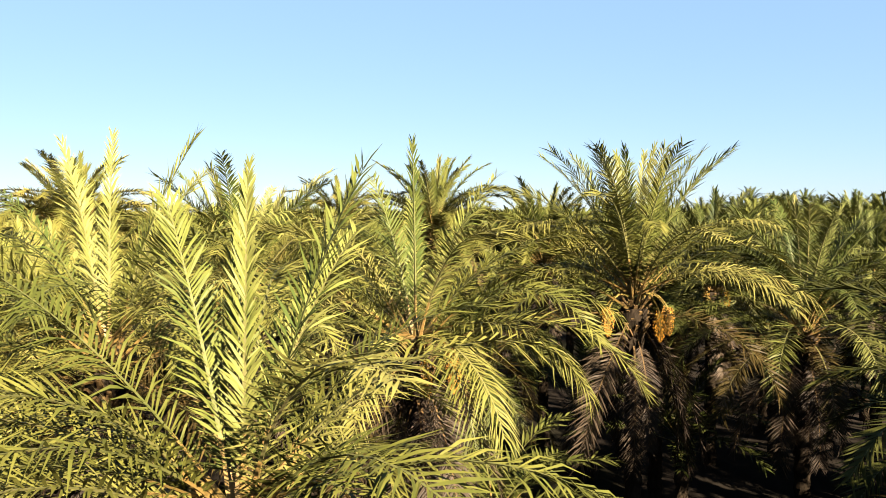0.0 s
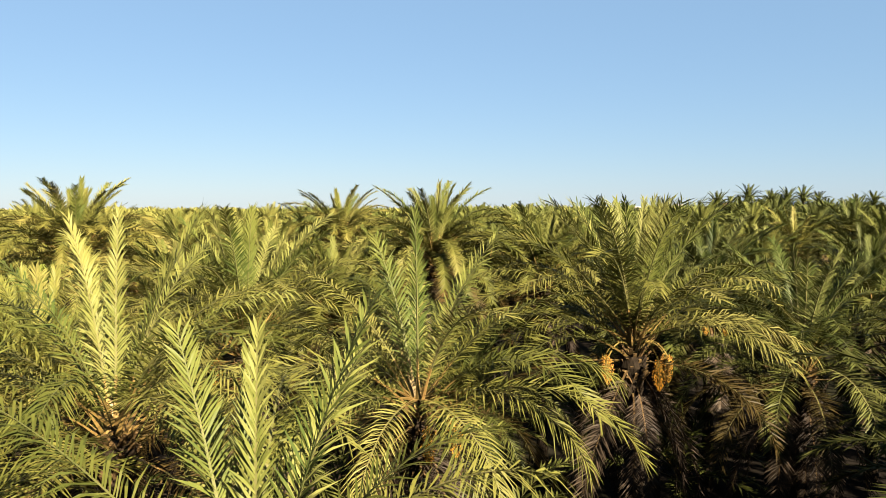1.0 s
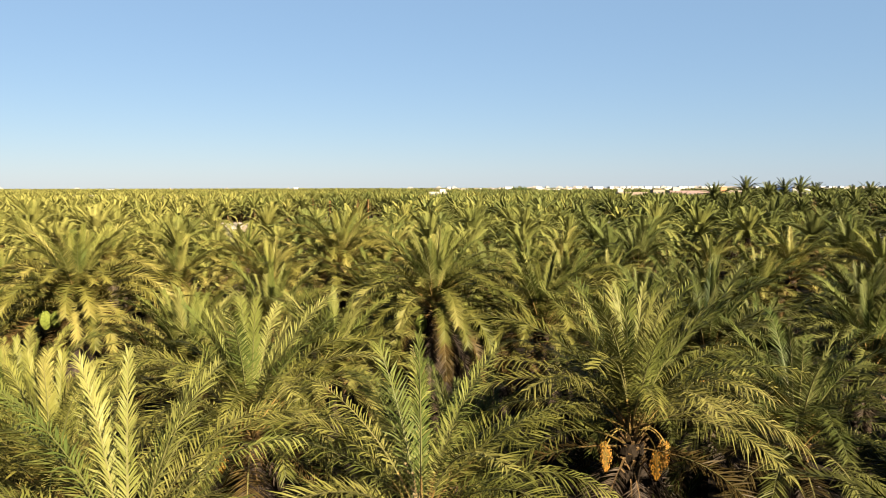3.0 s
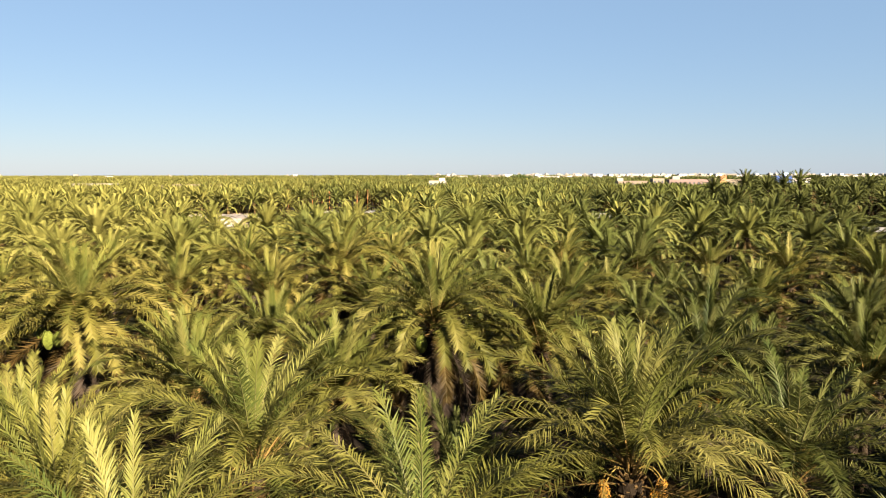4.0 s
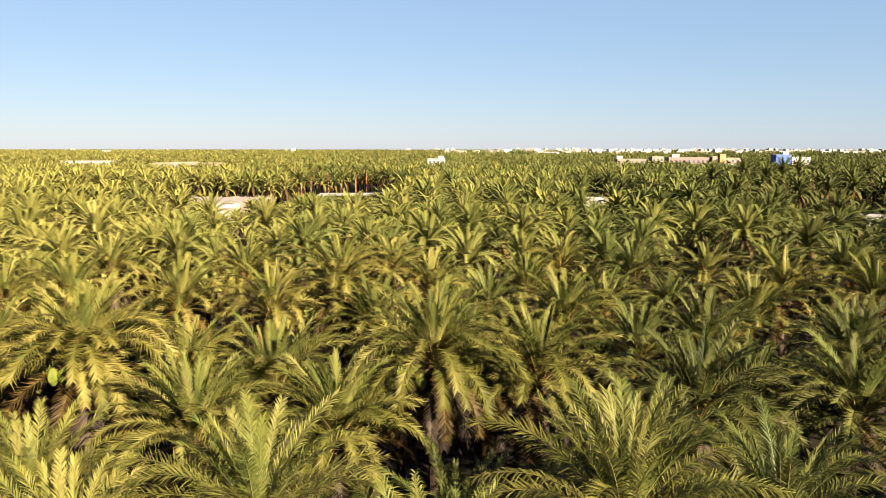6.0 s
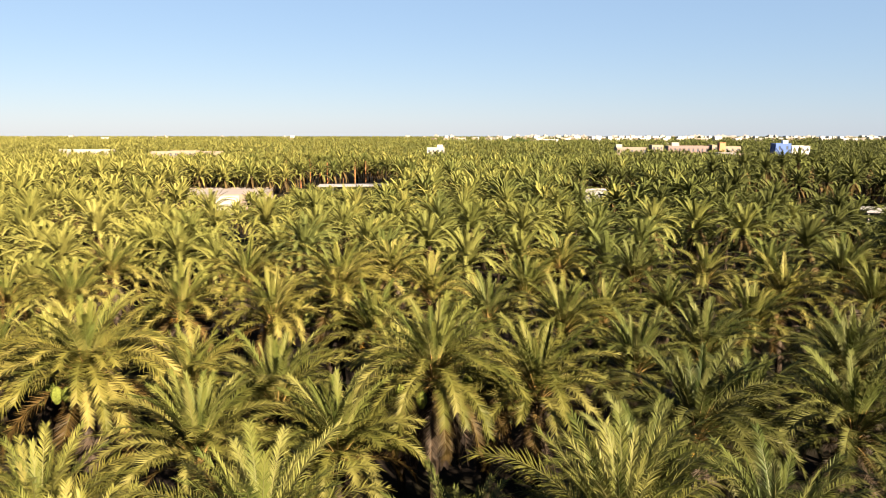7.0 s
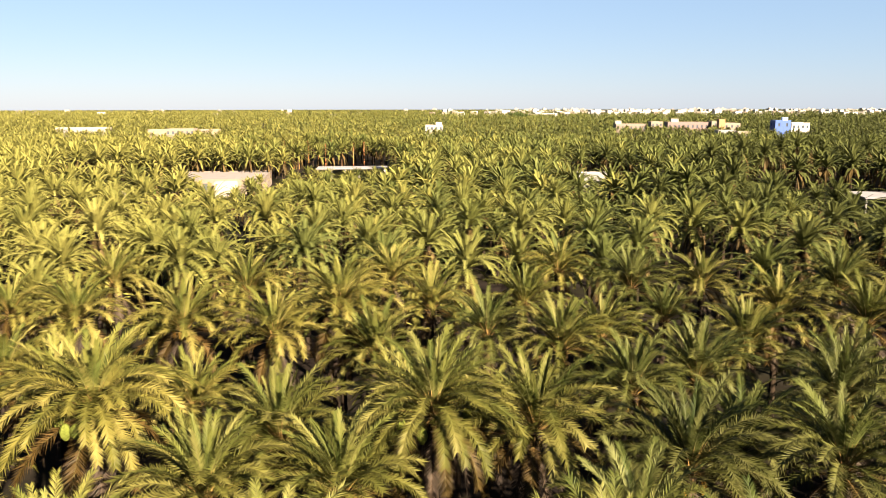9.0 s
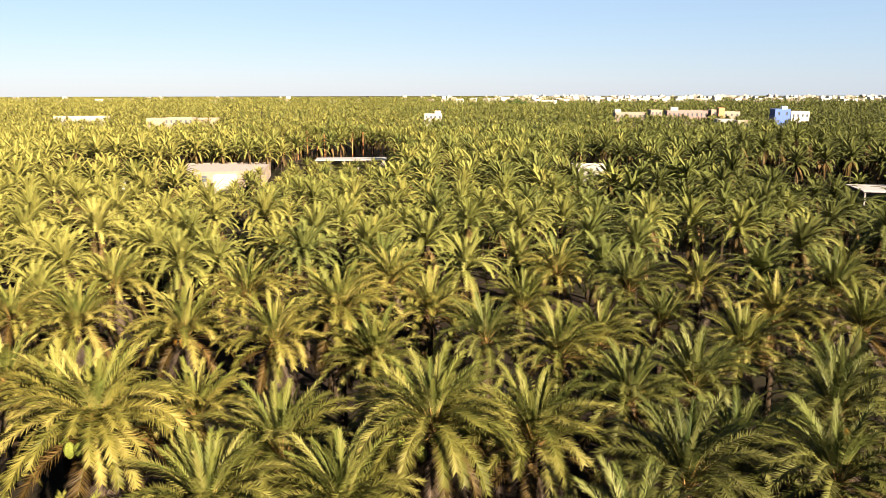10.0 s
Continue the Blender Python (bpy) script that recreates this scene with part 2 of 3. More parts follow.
def blade_geometry(rng, length, e0, e1, segs, leaf):
    """A frond of a distant palm: two narrow sheets along a bent midrib, with an uneven edge."""
    verts, faces = [], []
    p = np.zeros(3)
    lift, side = rng.uniform(0.05, 0.4), rng.uniform(-0.18, 0.18)
    for k in range(segs + 1):
        u = k / segs
        a = math.radians(e0 + (e1 - e0) * u ** 1.4)
        t = np.array([math.cos(a), 0, math.sin(a)])
        up = np.array([-math.sin(a), 0, math.cos(a)])
        w = leaf * min(1, 0.3 + 3 * u) * (1 - 0.6 * max(0, u - 0.5) / 0.5) * (1.0 if k % 2 else 0.72)
        verts.append(p.copy())
        for sgn in (-1, 1):
            verts.append(p + t * w * (0.9 if k % 2 else 0.5) + np.array([0, sgn, 0]) * w * rng.uniform(0.75, 1.0) + up * w * (lift + sgn * side))
        p = p + t * length / segs
    for k in range(segs):
        a = 3 * k
        faces += [(a, a + 3, a + 4, a + 1), (a + 3, a, a + 2, a + 5)]
    return np.array(verts), faces, [0] * len(faces)


# age classes of a frond: start and end elevation, length, leaf of the tone (3: dry)
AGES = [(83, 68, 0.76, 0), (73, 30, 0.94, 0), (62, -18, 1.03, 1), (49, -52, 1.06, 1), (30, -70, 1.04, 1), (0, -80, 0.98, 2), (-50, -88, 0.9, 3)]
FROND_LENGTH = 4.1
rng = random.Random(11)


def frond_set(rng, leaves, full):
    out = []
    for e0, e1, rel, leaf in AGES:
        out.append([])
        for k in range(4):
            shape = (FROND_LENGTH * rel, e0 + rng.uniform(-3, 3), e1 + rng.uniform(-9, 9))
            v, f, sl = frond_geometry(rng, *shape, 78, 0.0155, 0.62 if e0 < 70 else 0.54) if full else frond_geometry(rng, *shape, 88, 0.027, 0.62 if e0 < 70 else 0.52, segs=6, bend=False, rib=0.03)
            mat = M_DRY_SHADED if leaf == 3 else leaves[leaf]
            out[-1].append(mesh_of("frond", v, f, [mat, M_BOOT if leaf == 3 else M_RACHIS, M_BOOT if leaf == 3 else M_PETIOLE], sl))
    return out


# by tone: fronds for the palms close to the eye, and simpler ones for those behind
FRONDS = [frond_set(rng, leaves, True) for leaves in LEAVES]
FRONDS_BEHIND = [frond_set(rng, leaves, False) for leaves in LEAVES]


def lit_tone_at(x, y, rng):
    """The tone of a palm: mostly yellower towards -x, deep green towards +x; the brighter light on the -x side is put
    into the colour.
    """
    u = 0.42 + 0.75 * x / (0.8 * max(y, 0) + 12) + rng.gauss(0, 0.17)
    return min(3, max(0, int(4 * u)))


def crown_plan(rng, n, old=0.55, tilt=6):
    """Azimuth, age class, tilt and size of each frond of a crown, young ones first."""
    plan, a0 = [], rng.uniform(0, 360)
    for i in range(n):
        age = (i + 0.5) / n
        c = sum(age > q for q in ((0.07, 0.21, 0.40, 0.60, 0.77, 0.88) if old > 0.5 else (0.08, 0.27, 0.49, 0.68, 0.84, 0.93)))
        plan.append((a0 + 137.5 * i + rng.uniform(-14, 14), c, rng.uniform(-tilt, tilt), rng.uniform(0.86, 1.1), age))
    return plan


def crown_mesh(name, rng, n, leaf, segs, leaf_tone, form, leaves=M_CROWNS):
    V, F, S = [], [], []
    for azim, c, tilt, size, age in crown_plan(rng, n, rng.uniform(0.45, 0.95)):
        e0, e1, rel, mat = AGES[c]
        v, f, sl = form(rng, FROND_LENGTH * rel * size, e0 + tilt - 4, e1 - 4 + rng.uniform(-12, 12), segs, leaf)
        a = math.radians(azim)
        v = np.stack([v[:, 0] * math.cos(a) - v[:, 1] * math.sin(a), v[:, 0] * math.sin(a) + v[:, 1] * math.cos(a), v[:, 2] - 0.55 * age], 1)
        base = sum(len(x) for x in V)
        V.append(v)
        F += [tuple(i + base for i in q) for q in f]
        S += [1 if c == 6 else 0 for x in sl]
    return mesh_of(name, np.concatenate(V), F, [leaves[leaf_tone], M_SKIRT], S)


def trunk_mesh(rng, sides=11, rings=26, bark=M_SHADED_BARK):
    """A trunk of height 1 with rows of cut leaf bases, to be stretched to its height."""
    V, F = [], []
    for k in range(rings + 1):
        u = k / rings
        r = 0.20 + 0.07 * (1 - u) ** 6 + 0.14 * max(0, u - 0.86) / 0.14
        for i in range(sides):
            a = 2 * math.pi * (i + 0.5 * (k % 2)) / sides
            q = r * (1 + (0.13 if k % 2 else -0.05) + rng.uniform(-0.05, 0.05))
            V.append((q * math.cos(a), q * math.sin(a), u))
    for k in range(rings):
        for i in range(sides):
            j = (i + 1) % sides
            F.append((k * sides + i, k * sides + j, (k + 1) * sides + j, (k + 1) * sides + i))
    F.append(tuple(rings * sides + i for i in range(sides)))
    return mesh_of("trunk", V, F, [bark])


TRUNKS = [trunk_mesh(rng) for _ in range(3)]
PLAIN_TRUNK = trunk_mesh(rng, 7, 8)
SUNLIT_TRUNK = trunk_mesh(rng, 7, 10, M_SUNLIT_BARK)


def boots_mesh(rng):
    """The ring of old cut leaf bases below the crown."""
    bm = bmesh.new()
    for i in range(44):
        a, h = i * 2.4, -0.25 - 0.9 * i / 44
        m = pose(0, 0, h) @ Matrix.Rotation(a, 4, "Z") @ pose(0.2, 0, 0, 0, -55 + rng.uniform(-12, 12), 0)
        lo, hi = (0, -0.05, -0.02), (rng.uniform(0.2, 0.36), 0.05, 0.025)
        vs = bmesh.ops.create_cube(bm, size=1.0)["verts"]
        for v in vs:
            x = v.co.x + 0.5
            v.co = m @ Vector((x * hi[0], v.co.y * 0.12 * (1 - 0.35 * x), v.co.z * 0.05))
    return bm


b_ = boots_mesh(rng)
BOOTS = bpy.data.meshes.new("boot_ring")
b_.to_mesh(BOOTS)
b_.free()
BOOTS.materials.append(M_BOOT)


def bunch_mesh(rng, grains=230):
    """A hanging bunch of dates: an arched stalk, strands, and many small fruits."""
    V, F, S = [], [], []

    def rod(p, q, r):
        p, q = np.array(p), np.array(q)
        d = (q - p) / (np.linalg.norm(q - p) + 1e-9)
        x = np.cross(d, (0.3, 0.9, 0.1))
        x /= np.linalg.norm(x)
        y = np.cross(d, x)
        n0 = len(V)
        for c in (p, q):
            for k in range(3):
                a = 2.1 * k
                V.append(c + r * (math.cos(a) * x + math.sin(a) * y))
        for k in range(3):
            j = (k + 1) % 3
            F.append((n0 + k, n0 + j, n0 + 3 + j, n0 + 3 + k))
            S.append(1)

    stalk = [np.array((0.75 * u, 0, 0.28 * math.sin(2.4 * u) - 0.42 * u * u)) for u in np.linspace(0, 1, 7)]
    for p, q in zip(stalk, stalk[1:]):
        rod(p, q, 0.018)
    tip = stalk[-1]
    for k in range(grains):
        a, h = rng.uniform(0, 6.28), rng.random() ** 0.8
        r = 0.17 * math.sin(math.pi * min(1, 0.18 + 0.75 * h)) * math.sqrt(rng.random())
        c = tip + np.array((r * math.cos(a), r * math.sin(a), 0.05 - 0.72 * h))
        if k % 5 == 0:
            rod(tip, c, 0.006)
        n0, rr = len(V), 0.015 * rng.uniform(0.8, 1.25)
        for dx, dy, dz in ((1, 0, 0), (-0.5, 0.87, 0), (-0.5, -0.87, 0), (0, 0, 1.5), (0, 0, -1.5)):
            V.append(c + rr * np.array((dx, dy, dz)))
        for i in range(3):
            j = (i + 1) % 3
            F.extend([(n0 + i, n0 + j, n0 + 3), (n0 + j, n0 + i, n0 + 4)])
            S.extend([0, 0])
    return mesh_of("date_fruit", V, F, [M_DATE, M_STALK], S)


BUNCHES = [bunch_mesh(rng) for _ in range(3)]


def bag_mesh(rng):
    """A net bag tied round a bunch: pleated, narrow at its neck."""
    V, F, n, rings = [], [], 14, 10
    for k in range(rings + 1):
        u = k / rings
        r = 0.04 + 0.18 * math.sin(math.pi * min(1, u * 0.93 + 0.02)) ** 0.8
        for i in range(n):
            a = 2 * math.pi * i / n
            q = r * (1 + 0.10 * (-1) ** i * (1 - u) + rng.uniform(-0.05, 0.05))
            V.append((0.8 + q * math.cos(a), q * math.sin(a), -0.15 - 0.7 * u))
    for k in range(rings):
        for i in range(n):
            j = (i + 1) % n
            F.append((k * n + i, k * n + j, (k + 1) * n + j, (k + 1) * n + i))
    F.append(tuple(range(rings * n + n - 1, rings * n - 1, -1)))
    return mesh_of("net_bag", V, F, [M_BAG])


BAGS = [bag_mesh(rng) for _ in range(2)]


def turned(azim, x=0.0, z=0.0, tilt=0.0, size=1.0):
    return pose(0, 0, z, 0, 0, azim) @ pose(x, 0, 0, 0, -tilt, 0) @ Matrix.Diagonal((size, size, size, 1))


def near_palm(x, y, z, seed, size=1.0, n=46, old=0.55, fruit=(), bags=(), special=(), bare=None, droop=0, leaf_tone=None):
    """A palm at (x, y) whose fronds spring at height z; every frond is a part."""
    rng = random.Random(seed)
    top = thing("date_palm", pose(x, y, 0, 0, 0, rng.uniform(0, 360)), "date palm with arching grey-green feather fronds in the grove", "palm tree", "palms of the grove")
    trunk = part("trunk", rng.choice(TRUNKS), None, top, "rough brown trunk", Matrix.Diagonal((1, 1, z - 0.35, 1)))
    part("boot_ring", BOOTS, None, trunk, "stubs of old cut fronds", Matrix.Diagonal((1, 1, 1 / (z - 0.35), 1)) @ pose(0, 0, z))
    kind = lit_tone_at(x, y, rng) if leaf_tone is None else leaf_tone
    if 35 < y < 66 and x > -8:  # lighter leaf colour, so that the middle rows look sunlit
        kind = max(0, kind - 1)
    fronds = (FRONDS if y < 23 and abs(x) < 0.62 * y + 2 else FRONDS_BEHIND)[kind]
    plan = crown_plan(rng, n, old)
    if special:
        plan = [p for p in plan if p[1] >= 5] + [p for p in plan if 2 <= p[1] <= 4][::2]
    spin = math.degrees(top.matrix_basis.to_euler().z)
    for azim, c, tilt, s, age in plan:
        if bare is not None and 3 <= c <= 5 and abs((azim + spin - bare + 180) % 360 - 180) < 38:
            continue
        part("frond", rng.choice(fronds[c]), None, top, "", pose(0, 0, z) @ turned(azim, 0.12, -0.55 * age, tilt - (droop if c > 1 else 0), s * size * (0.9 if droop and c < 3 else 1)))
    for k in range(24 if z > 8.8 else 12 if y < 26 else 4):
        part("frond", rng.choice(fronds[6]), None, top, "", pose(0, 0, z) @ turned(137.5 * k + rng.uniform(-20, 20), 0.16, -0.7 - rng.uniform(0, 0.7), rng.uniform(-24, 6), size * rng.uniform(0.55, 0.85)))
    for azim, e0, e1, length in special:
        v, f, sl = frond_geometry(rng, length, e0, e1, int(19 * length), 0.0145, 0.44 if e0 > 79 else 0.56 if length < 3.3 else 0.64, petiole=0.09, segs=14, hang=0.5 if e1 < 30 else 0.0)
        part("frond", mesh_of("frond", v, f, [LEAVES[kind][e0 < 60], M_RACHIS, M_PETIOLE], sl), None, top, "", pose(0, 0, z) @ turned(azim - math.degrees(top.matrix_basis.to_euler().z), 0.1))
    back = -math.degrees(top.matrix_basis.to_euler().z)
    for azim in fruit:
        part("date_fruit", rng.choice(BUNCHES), None, top, "ripe yellow dates", pose(0, 0, z) @ turned(azim + back, 0.1, -0.15, 0, rng.uniform(0.8, 1.05)))
    for azim in bags:
        part("net_bag", rng.choice(BAGS), None, top, "light green net bag over a date bunch", pose(0, 0, z) @ turned(azim + back, 0.7, -0.15, 0, rng.uniform(0.85, 1.05)))
    return top


# each palm: x, y, height of the heart, size of the crown; azimuths (0: to +x, 270: to the eye) of date bunches and net bags
FRONT = [
    (-1.65, 6.6, 7.0, 0.9, (215, 300, 262), ()), (-0.42, 14.2, 7.3, 1, (25, 330, 285), ()), (4.68, 18.3, 7.65, 1.15, (188, 208, 300, 345, 358), ()),
    (-5.2, 11.9, 7.5, 1, (), ()), (-4.9, 18.7, 7.6, 1, (225,), ()), (9.7, 20.2, 6.7, 0.95, (), ()),
]
SECOND = [
    (-15, 30.6, 9.1, 1.06, (), (205, 245, 262, 318)), (-0.4, 30.4, 9.0, 1.0, (), (195, 252, 20)), (10.2, 28.8, 7.0, 1.06, (240, 300), ()),
    (-4.0, 27.2, 6.9, 0.9, (), ()), (-9.3, 27.0, 6.9, 0.95, (), ()), (-7.2, 31.2, 7.3, 0.95, (), ()), (4.1, 31.2, 7.9, 0.95, (), ()),
    (6.9, 24.4, 6.6, 0.9, (270,), ()), (17.0, 29.6, 6.7, 0.95, (), ()), (19.5, 34.8, 7.3, 0.95, (290,), ()), (-13.4, 38.4, 5.9, 0.85, (), ()),
]
THIRD = [
    (-17.1, 48.2, 7.4, 1.0, (200, 262, 300), ()), (-10.7, 46.2, 7.4, 0.95, (250, 285), ()), (-6.6, 47.8, 8.9, 1.05, (), ()),
    (-4.1, 44.4, 6.8, 0.9, (205, 275), ()), (10.2, 38.2, 6.7, 0.92, (240, 290), ()), (14.3, 40.1, 6.7, 1, (), ()), (7.2, 43.6, 7.4, 0.92, (), ()),
    (2.9, 46.4, 7.4, 0.86, (), ()), (10.3, 47.0, 7.1, 0.86, (), ()), (19.2, 45.4, 6.9, 0.9, (), ()), (23.2, 50.0, 7.7, 0.95, (), ()),
    (27.6, 46.9, 7.9, 0.95, (), ()), (-24.4, 48.6, 7.8, 0.95, (), ()),
]
FOURTH = [
    (29.7, 54.8, 8.2, 0.95, (260, 280), ()), (16.8, 54.8, 5.9, 0.82, (), ()), (6.3, 55.8, 6.8, 0.92, (), ()), (-0.8, 53.7, 7.2, 0.9, (), ()),
    (-26.3, 58.9, 7.8, 0.95, (), ()), (-14.8, 55.8, 8.0, 0.95, (), ()), (15.6, 60.2, 7.2, 0.98, (), ()), (22.2, 62.4, 6.7, 0.95, (), ()),
    (-32, 54, 6.8, 0.9, (), ()), (35.3, 63.9, 7.2, 0.9, (), ()), (-4.2, 61.5, 7.4, 0.95, (), ()), (10.4, 65.4, 7.2, 0.9, (), ()),
]
GAPS = [
    (-21, 39, 6.4, 0.95, (), ()), (-13, 22.6, 6.0, 1, (), ()), (16.5, 22.4, 5.4, 1, (), ()), (-7.2, 8.8, 5.6, 1, (), ()), (-9.6, 18, 6.2, 1, (), ()),
    (22.8, 40.5, 6.2, 0.95, (), ()), (0.4, 21.8, 5.2, 0.9, (), ()), (2.2, 36.6, 5.6, 0.85, (), ()), (-2.2, 37.6, 6.2, 0.85, (), ()), (-26, 42.6, 6.2, 0.86, (), ()), (14.2, 33.4, 5.8, 0.86, (), ()),
]
PALMS = FRONT + SECOND + THIRD + FOURTH + GAPS
# tall palms that stand over the grove
TALL = [
    (64, 160, 12.2), (70, 163, 11.6), (60, 167, 11.0), (79, 175, 11.8), (84, 178, 12.4), (89, 181, 11.4), (97, 179, 10.8), (74, 170, 10.6), (104, 184, 11.2),
    (-52, 268, 9.6), (-47, 270, 10.2), (-43, 267, 9.4), (-39, 271, 10.0), (-35, 268, 9.8), (-31, 270, 9.2), (-56, 272, 9.8), (-61, 266, 9.4), (-66, 270, 9.2), (-27, 268, 9.6), (-40, 264, 9.2), (-49.5, 265, 9.0),
]
# palms added beside the eye, mostly out of view, placed so that their shade falls into it
BESIDE = [(9.6, 5.5, 6.4), (13.5, 10.0, 6.6), (8.2, 0.5, 6.2), (16.5, 16.0, 6.6), (14.0, 3.5, 6.5), (6.5, -6.0, 6.0), (19.0, 9.0, 6.6), (13.0, 16.4, 5.6), (16.4, 20.6, 6.0), (9.5, 11.6, 6.0)]
# the next rows, told apart singly: x, y, height of the heart
ROWS_BEHIND = [
    (-38.6, 71.5, 7.2), (-23.6, 66.6, 7.9), (7.5, 70.4, 7.2), (11.6, 73.4, 6.0), (-1.4, 76.4, 7.8), (30.9, 70.2, 6.2), (35.4, 72.0, 8.3), (20.1, 75.0, 7.8),
    (-21.5, 91.4, 8.4), (-31.6, 102.4, 8.2), (3.3, 84.6, 8.6), (8.9, 82.0, 8.6), (23.5, 83.2, 8.8), (44.9, 85.0, 8.6), (-49.3, 90.3, 8.6), (-37.7, 81.6, 8.4),
    (-12.6, 68.3, 8.4), (32.4, 80.0, 8.4), (29.1, 85.4, 8.2), (41.0, 94.0, 8.8), (15.2, 68.6, 7.0), (2.4, 68.0, 7.2), (-7.6, 76.6, 7.6), (-16.6, 76.0, 7.4),
    (-28.4, 74.0, 7.6), (-5.4, 69.0, 6.8), (39.4, 79.0, 7.4),
]
# buildings and clearings keep the palms off: x, y, radius
KEEP_OFF = [(-47, 164, 4.5), (-45, 159, 4.5), (-45, 255, 8), (-55, 256, 7), (-35.5, 125, 5.5), (-33, 115, 4.5), (-63, 196, 9), (-50, 196, 11), (-49, 184, 11), (-61, 182, 11), (-49.5, 171, 6), (-58, 176, 6), (-30, 226, 9), (-20, 226, 9), (-78, 168, 9), (-70, 170, 7), (-82, 192, 7), (84, 154, 9), (94, 154, 9), (82, 143, 6), (38, 199, 5), (-34, 243, 9), (-20, 240, 9), (29, 116, 8), (33, 108, 5), (-28, 254, 7), (40, 199, 8), (-86, 190, 8)]
# stretches of young palms: x0, x1, y0, y1, height
YOUNG = [(-47, -34, 128, 158, 3.1), (-40, -8, 146, 186, 3.2), (26, 48, 146, 168, 3.2), (-70, -36, 148, 178, 4.2), (-47, -29, 100, 148, 4.3), (-42, -12, 184, 224, 2.4), (56, 104, 100, 152, 2.4), (-36, -10, 126, 150, 5.2), (-94, -72, 164, 186, 2.2), (27, 50, 166, 198, 2.6)]


def plantation():
    """Places of the rest of the grove, in uneven rows."""
    rng = random.Random(5)
    spots = [(p[0], p[1]) for p in PALMS + TALL + BESIDE + ROWS_BEHIND]
    out = []
    y = -34.0
    while y < 300:
        half = 0.64 * max(0, y) + 20
        x = -half + rng.uniform(0, 6)
        while x < half:
            px, py = x + rng.uniform(-1.5, 1.5), y + rng.uniform(-1.5, 1.5)
            x += 6.3 if y < 100 else 6.7
            gap = 5.6 if py < 100 else 5.0
            if math.hypot(px, py) < 6.5 or any(math.hypot(px - a, py - b) < r for a, b, r in KEEP_OFF):
                continue
            if any(abs(px - a) < gap and math.hypot(px - a, py - b) < gap for a, b in spots):
                continue
            if py > 70 and abs(px) > 0.62 * py + 9 and px < 0:
                continue
            if 3 < py < 43 and abs(px) < 0.64 * py:
                continue
            out.append((px, py))
        y += 5.9 if y < 88 else 6.3
    return out


# fronds of single palms that stand out: azimuth, start and end elevation, length
SPECIAL = {
    0: [(78, 88, 84, 2.8), (30, 75, 60, 3.2), (174, 52, 22, 3.7), (140, 74, 60, 2.9), (100, 80, 66, 2.6), (184, 44, -26, 3.4), (60, 66, 34, 3.0),
        (202, 30, -44, 3.4), (-8, 24, -32, 3.5), (190, 36, -30, 3.6), (160, 28, -36, 3.6), (208, 22, -20, 3.2), (232, 44, -20, 2.8), (310, 36, -44, 3.0), (20, 50, -20, 3.4), (215, 16, -55, 3.2), (115, 52, 0, 3.2)],
    1: [(268, 88, 80, 3.6), (125, 72, 50, 3.4), (150, 58, 12, 3.8), (40, 70, 40, 3.6), (95, 66, 20, 3.8), (172, 44, -16, 3.8), (20, 50, -8, 4.2), (-4, 36, -40, 4.0), (60, 60, 14, 3.8),
        (192, 30, -44, 3.6), (-34, 22, -62, 3.8), (-62, 8, -70, 3.4), (215, 14, -64, 3.4), (250, 4, -76, 3.2), (292, 2, -76, 3.2), (75, 40, -34, 3.8), (130, 34, -40, 3.8)],
    2: [(15 + 45 * k, 84, 66, 3.55) for k in range(8)] + [(40 + 60 * k, 78, 50, 3.7) for k in range(6)] + [(40 * k, 72, 34, 4.1) for k in range(9)] + [(22 + 40 * k, 50, -16, 4.4) for k in range(9)]
       + [(az_, 28, -46, 4.2) for az_ in (0, 40, 85, 130, 170, 205, 310, 340)],
    3: [(100, 86, 78, 3.4), (20, 76, 58, 3.6), (150, 80, 66, 3.4), (165, 66, 22, 3.8), (0, 60, 4, 3.6), (200, 52, -14, 3.6), (60, 70, 30, 3.6), (130, 72, 35, 3.6), (-30, 45, -30, 3.6),
        (240, 44, -36, 3.4), (280, 48, -30, 3.4), (80, 52, -10, 3.6), (180, 36, -36, 3.6), (310, 36, -40, 3.4)],
}
for k, (x, y, z, size, fruit, bags) in enumerate(PALMS):
    big = 6 <= k <= 7
    near_palm(x, y, z, 100 + k, size, 40 if k in SPECIAL else 86 if big else 64 if y < 36 else 58, 0.3 + 0.5 * ((k * 7) % 10) / 10, fruit, bags,
              special=SPECIAL.get(k, ()), bare=258 if k == 2 else None, droop=6 if big else 0, leaf_tone=(4, 4, 1, 4, 4, 2, 0, 1)[k] if k < 8 else None)

rng = random.Random(21)
NEXT_CROWNS = [[crown_mesh("crown", rng, 56, 0.54, 30, v, feather_geometry, M_NEXT) for _ in range(5)] for v in range(4)]
MID_CROWNS = [[crown_mesh("crown", rng, 50, 0.5, 18, v, feather_geometry) for _ in range(5)] for v in range(4)]
FAR_CROWNS = [[crown_mesh("crown", rng, 42, 0.38, 3, v, blade_geometry) for _ in range(4)] for v in range(4)]


def far_palm(x, y, z, size, crowns, rng, trunk=PLAIN_TRUNK):
    top = thing("date_palm", pose(x, y, 0, 0, 0, rng.uniform(0, 360)), "date palm with a full olive-green crown in the grove", "palm tree", "palms of the grove")
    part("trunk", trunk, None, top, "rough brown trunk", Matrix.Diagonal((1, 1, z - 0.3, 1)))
    part("crown", rng.choice(crowns[lit_tone_at(x, y, rng)]), None, top, "", pose(0, 0, z) @ Matrix.Diagonal((size, size, size * rng.uniform(0.9, 1.1), 1)))


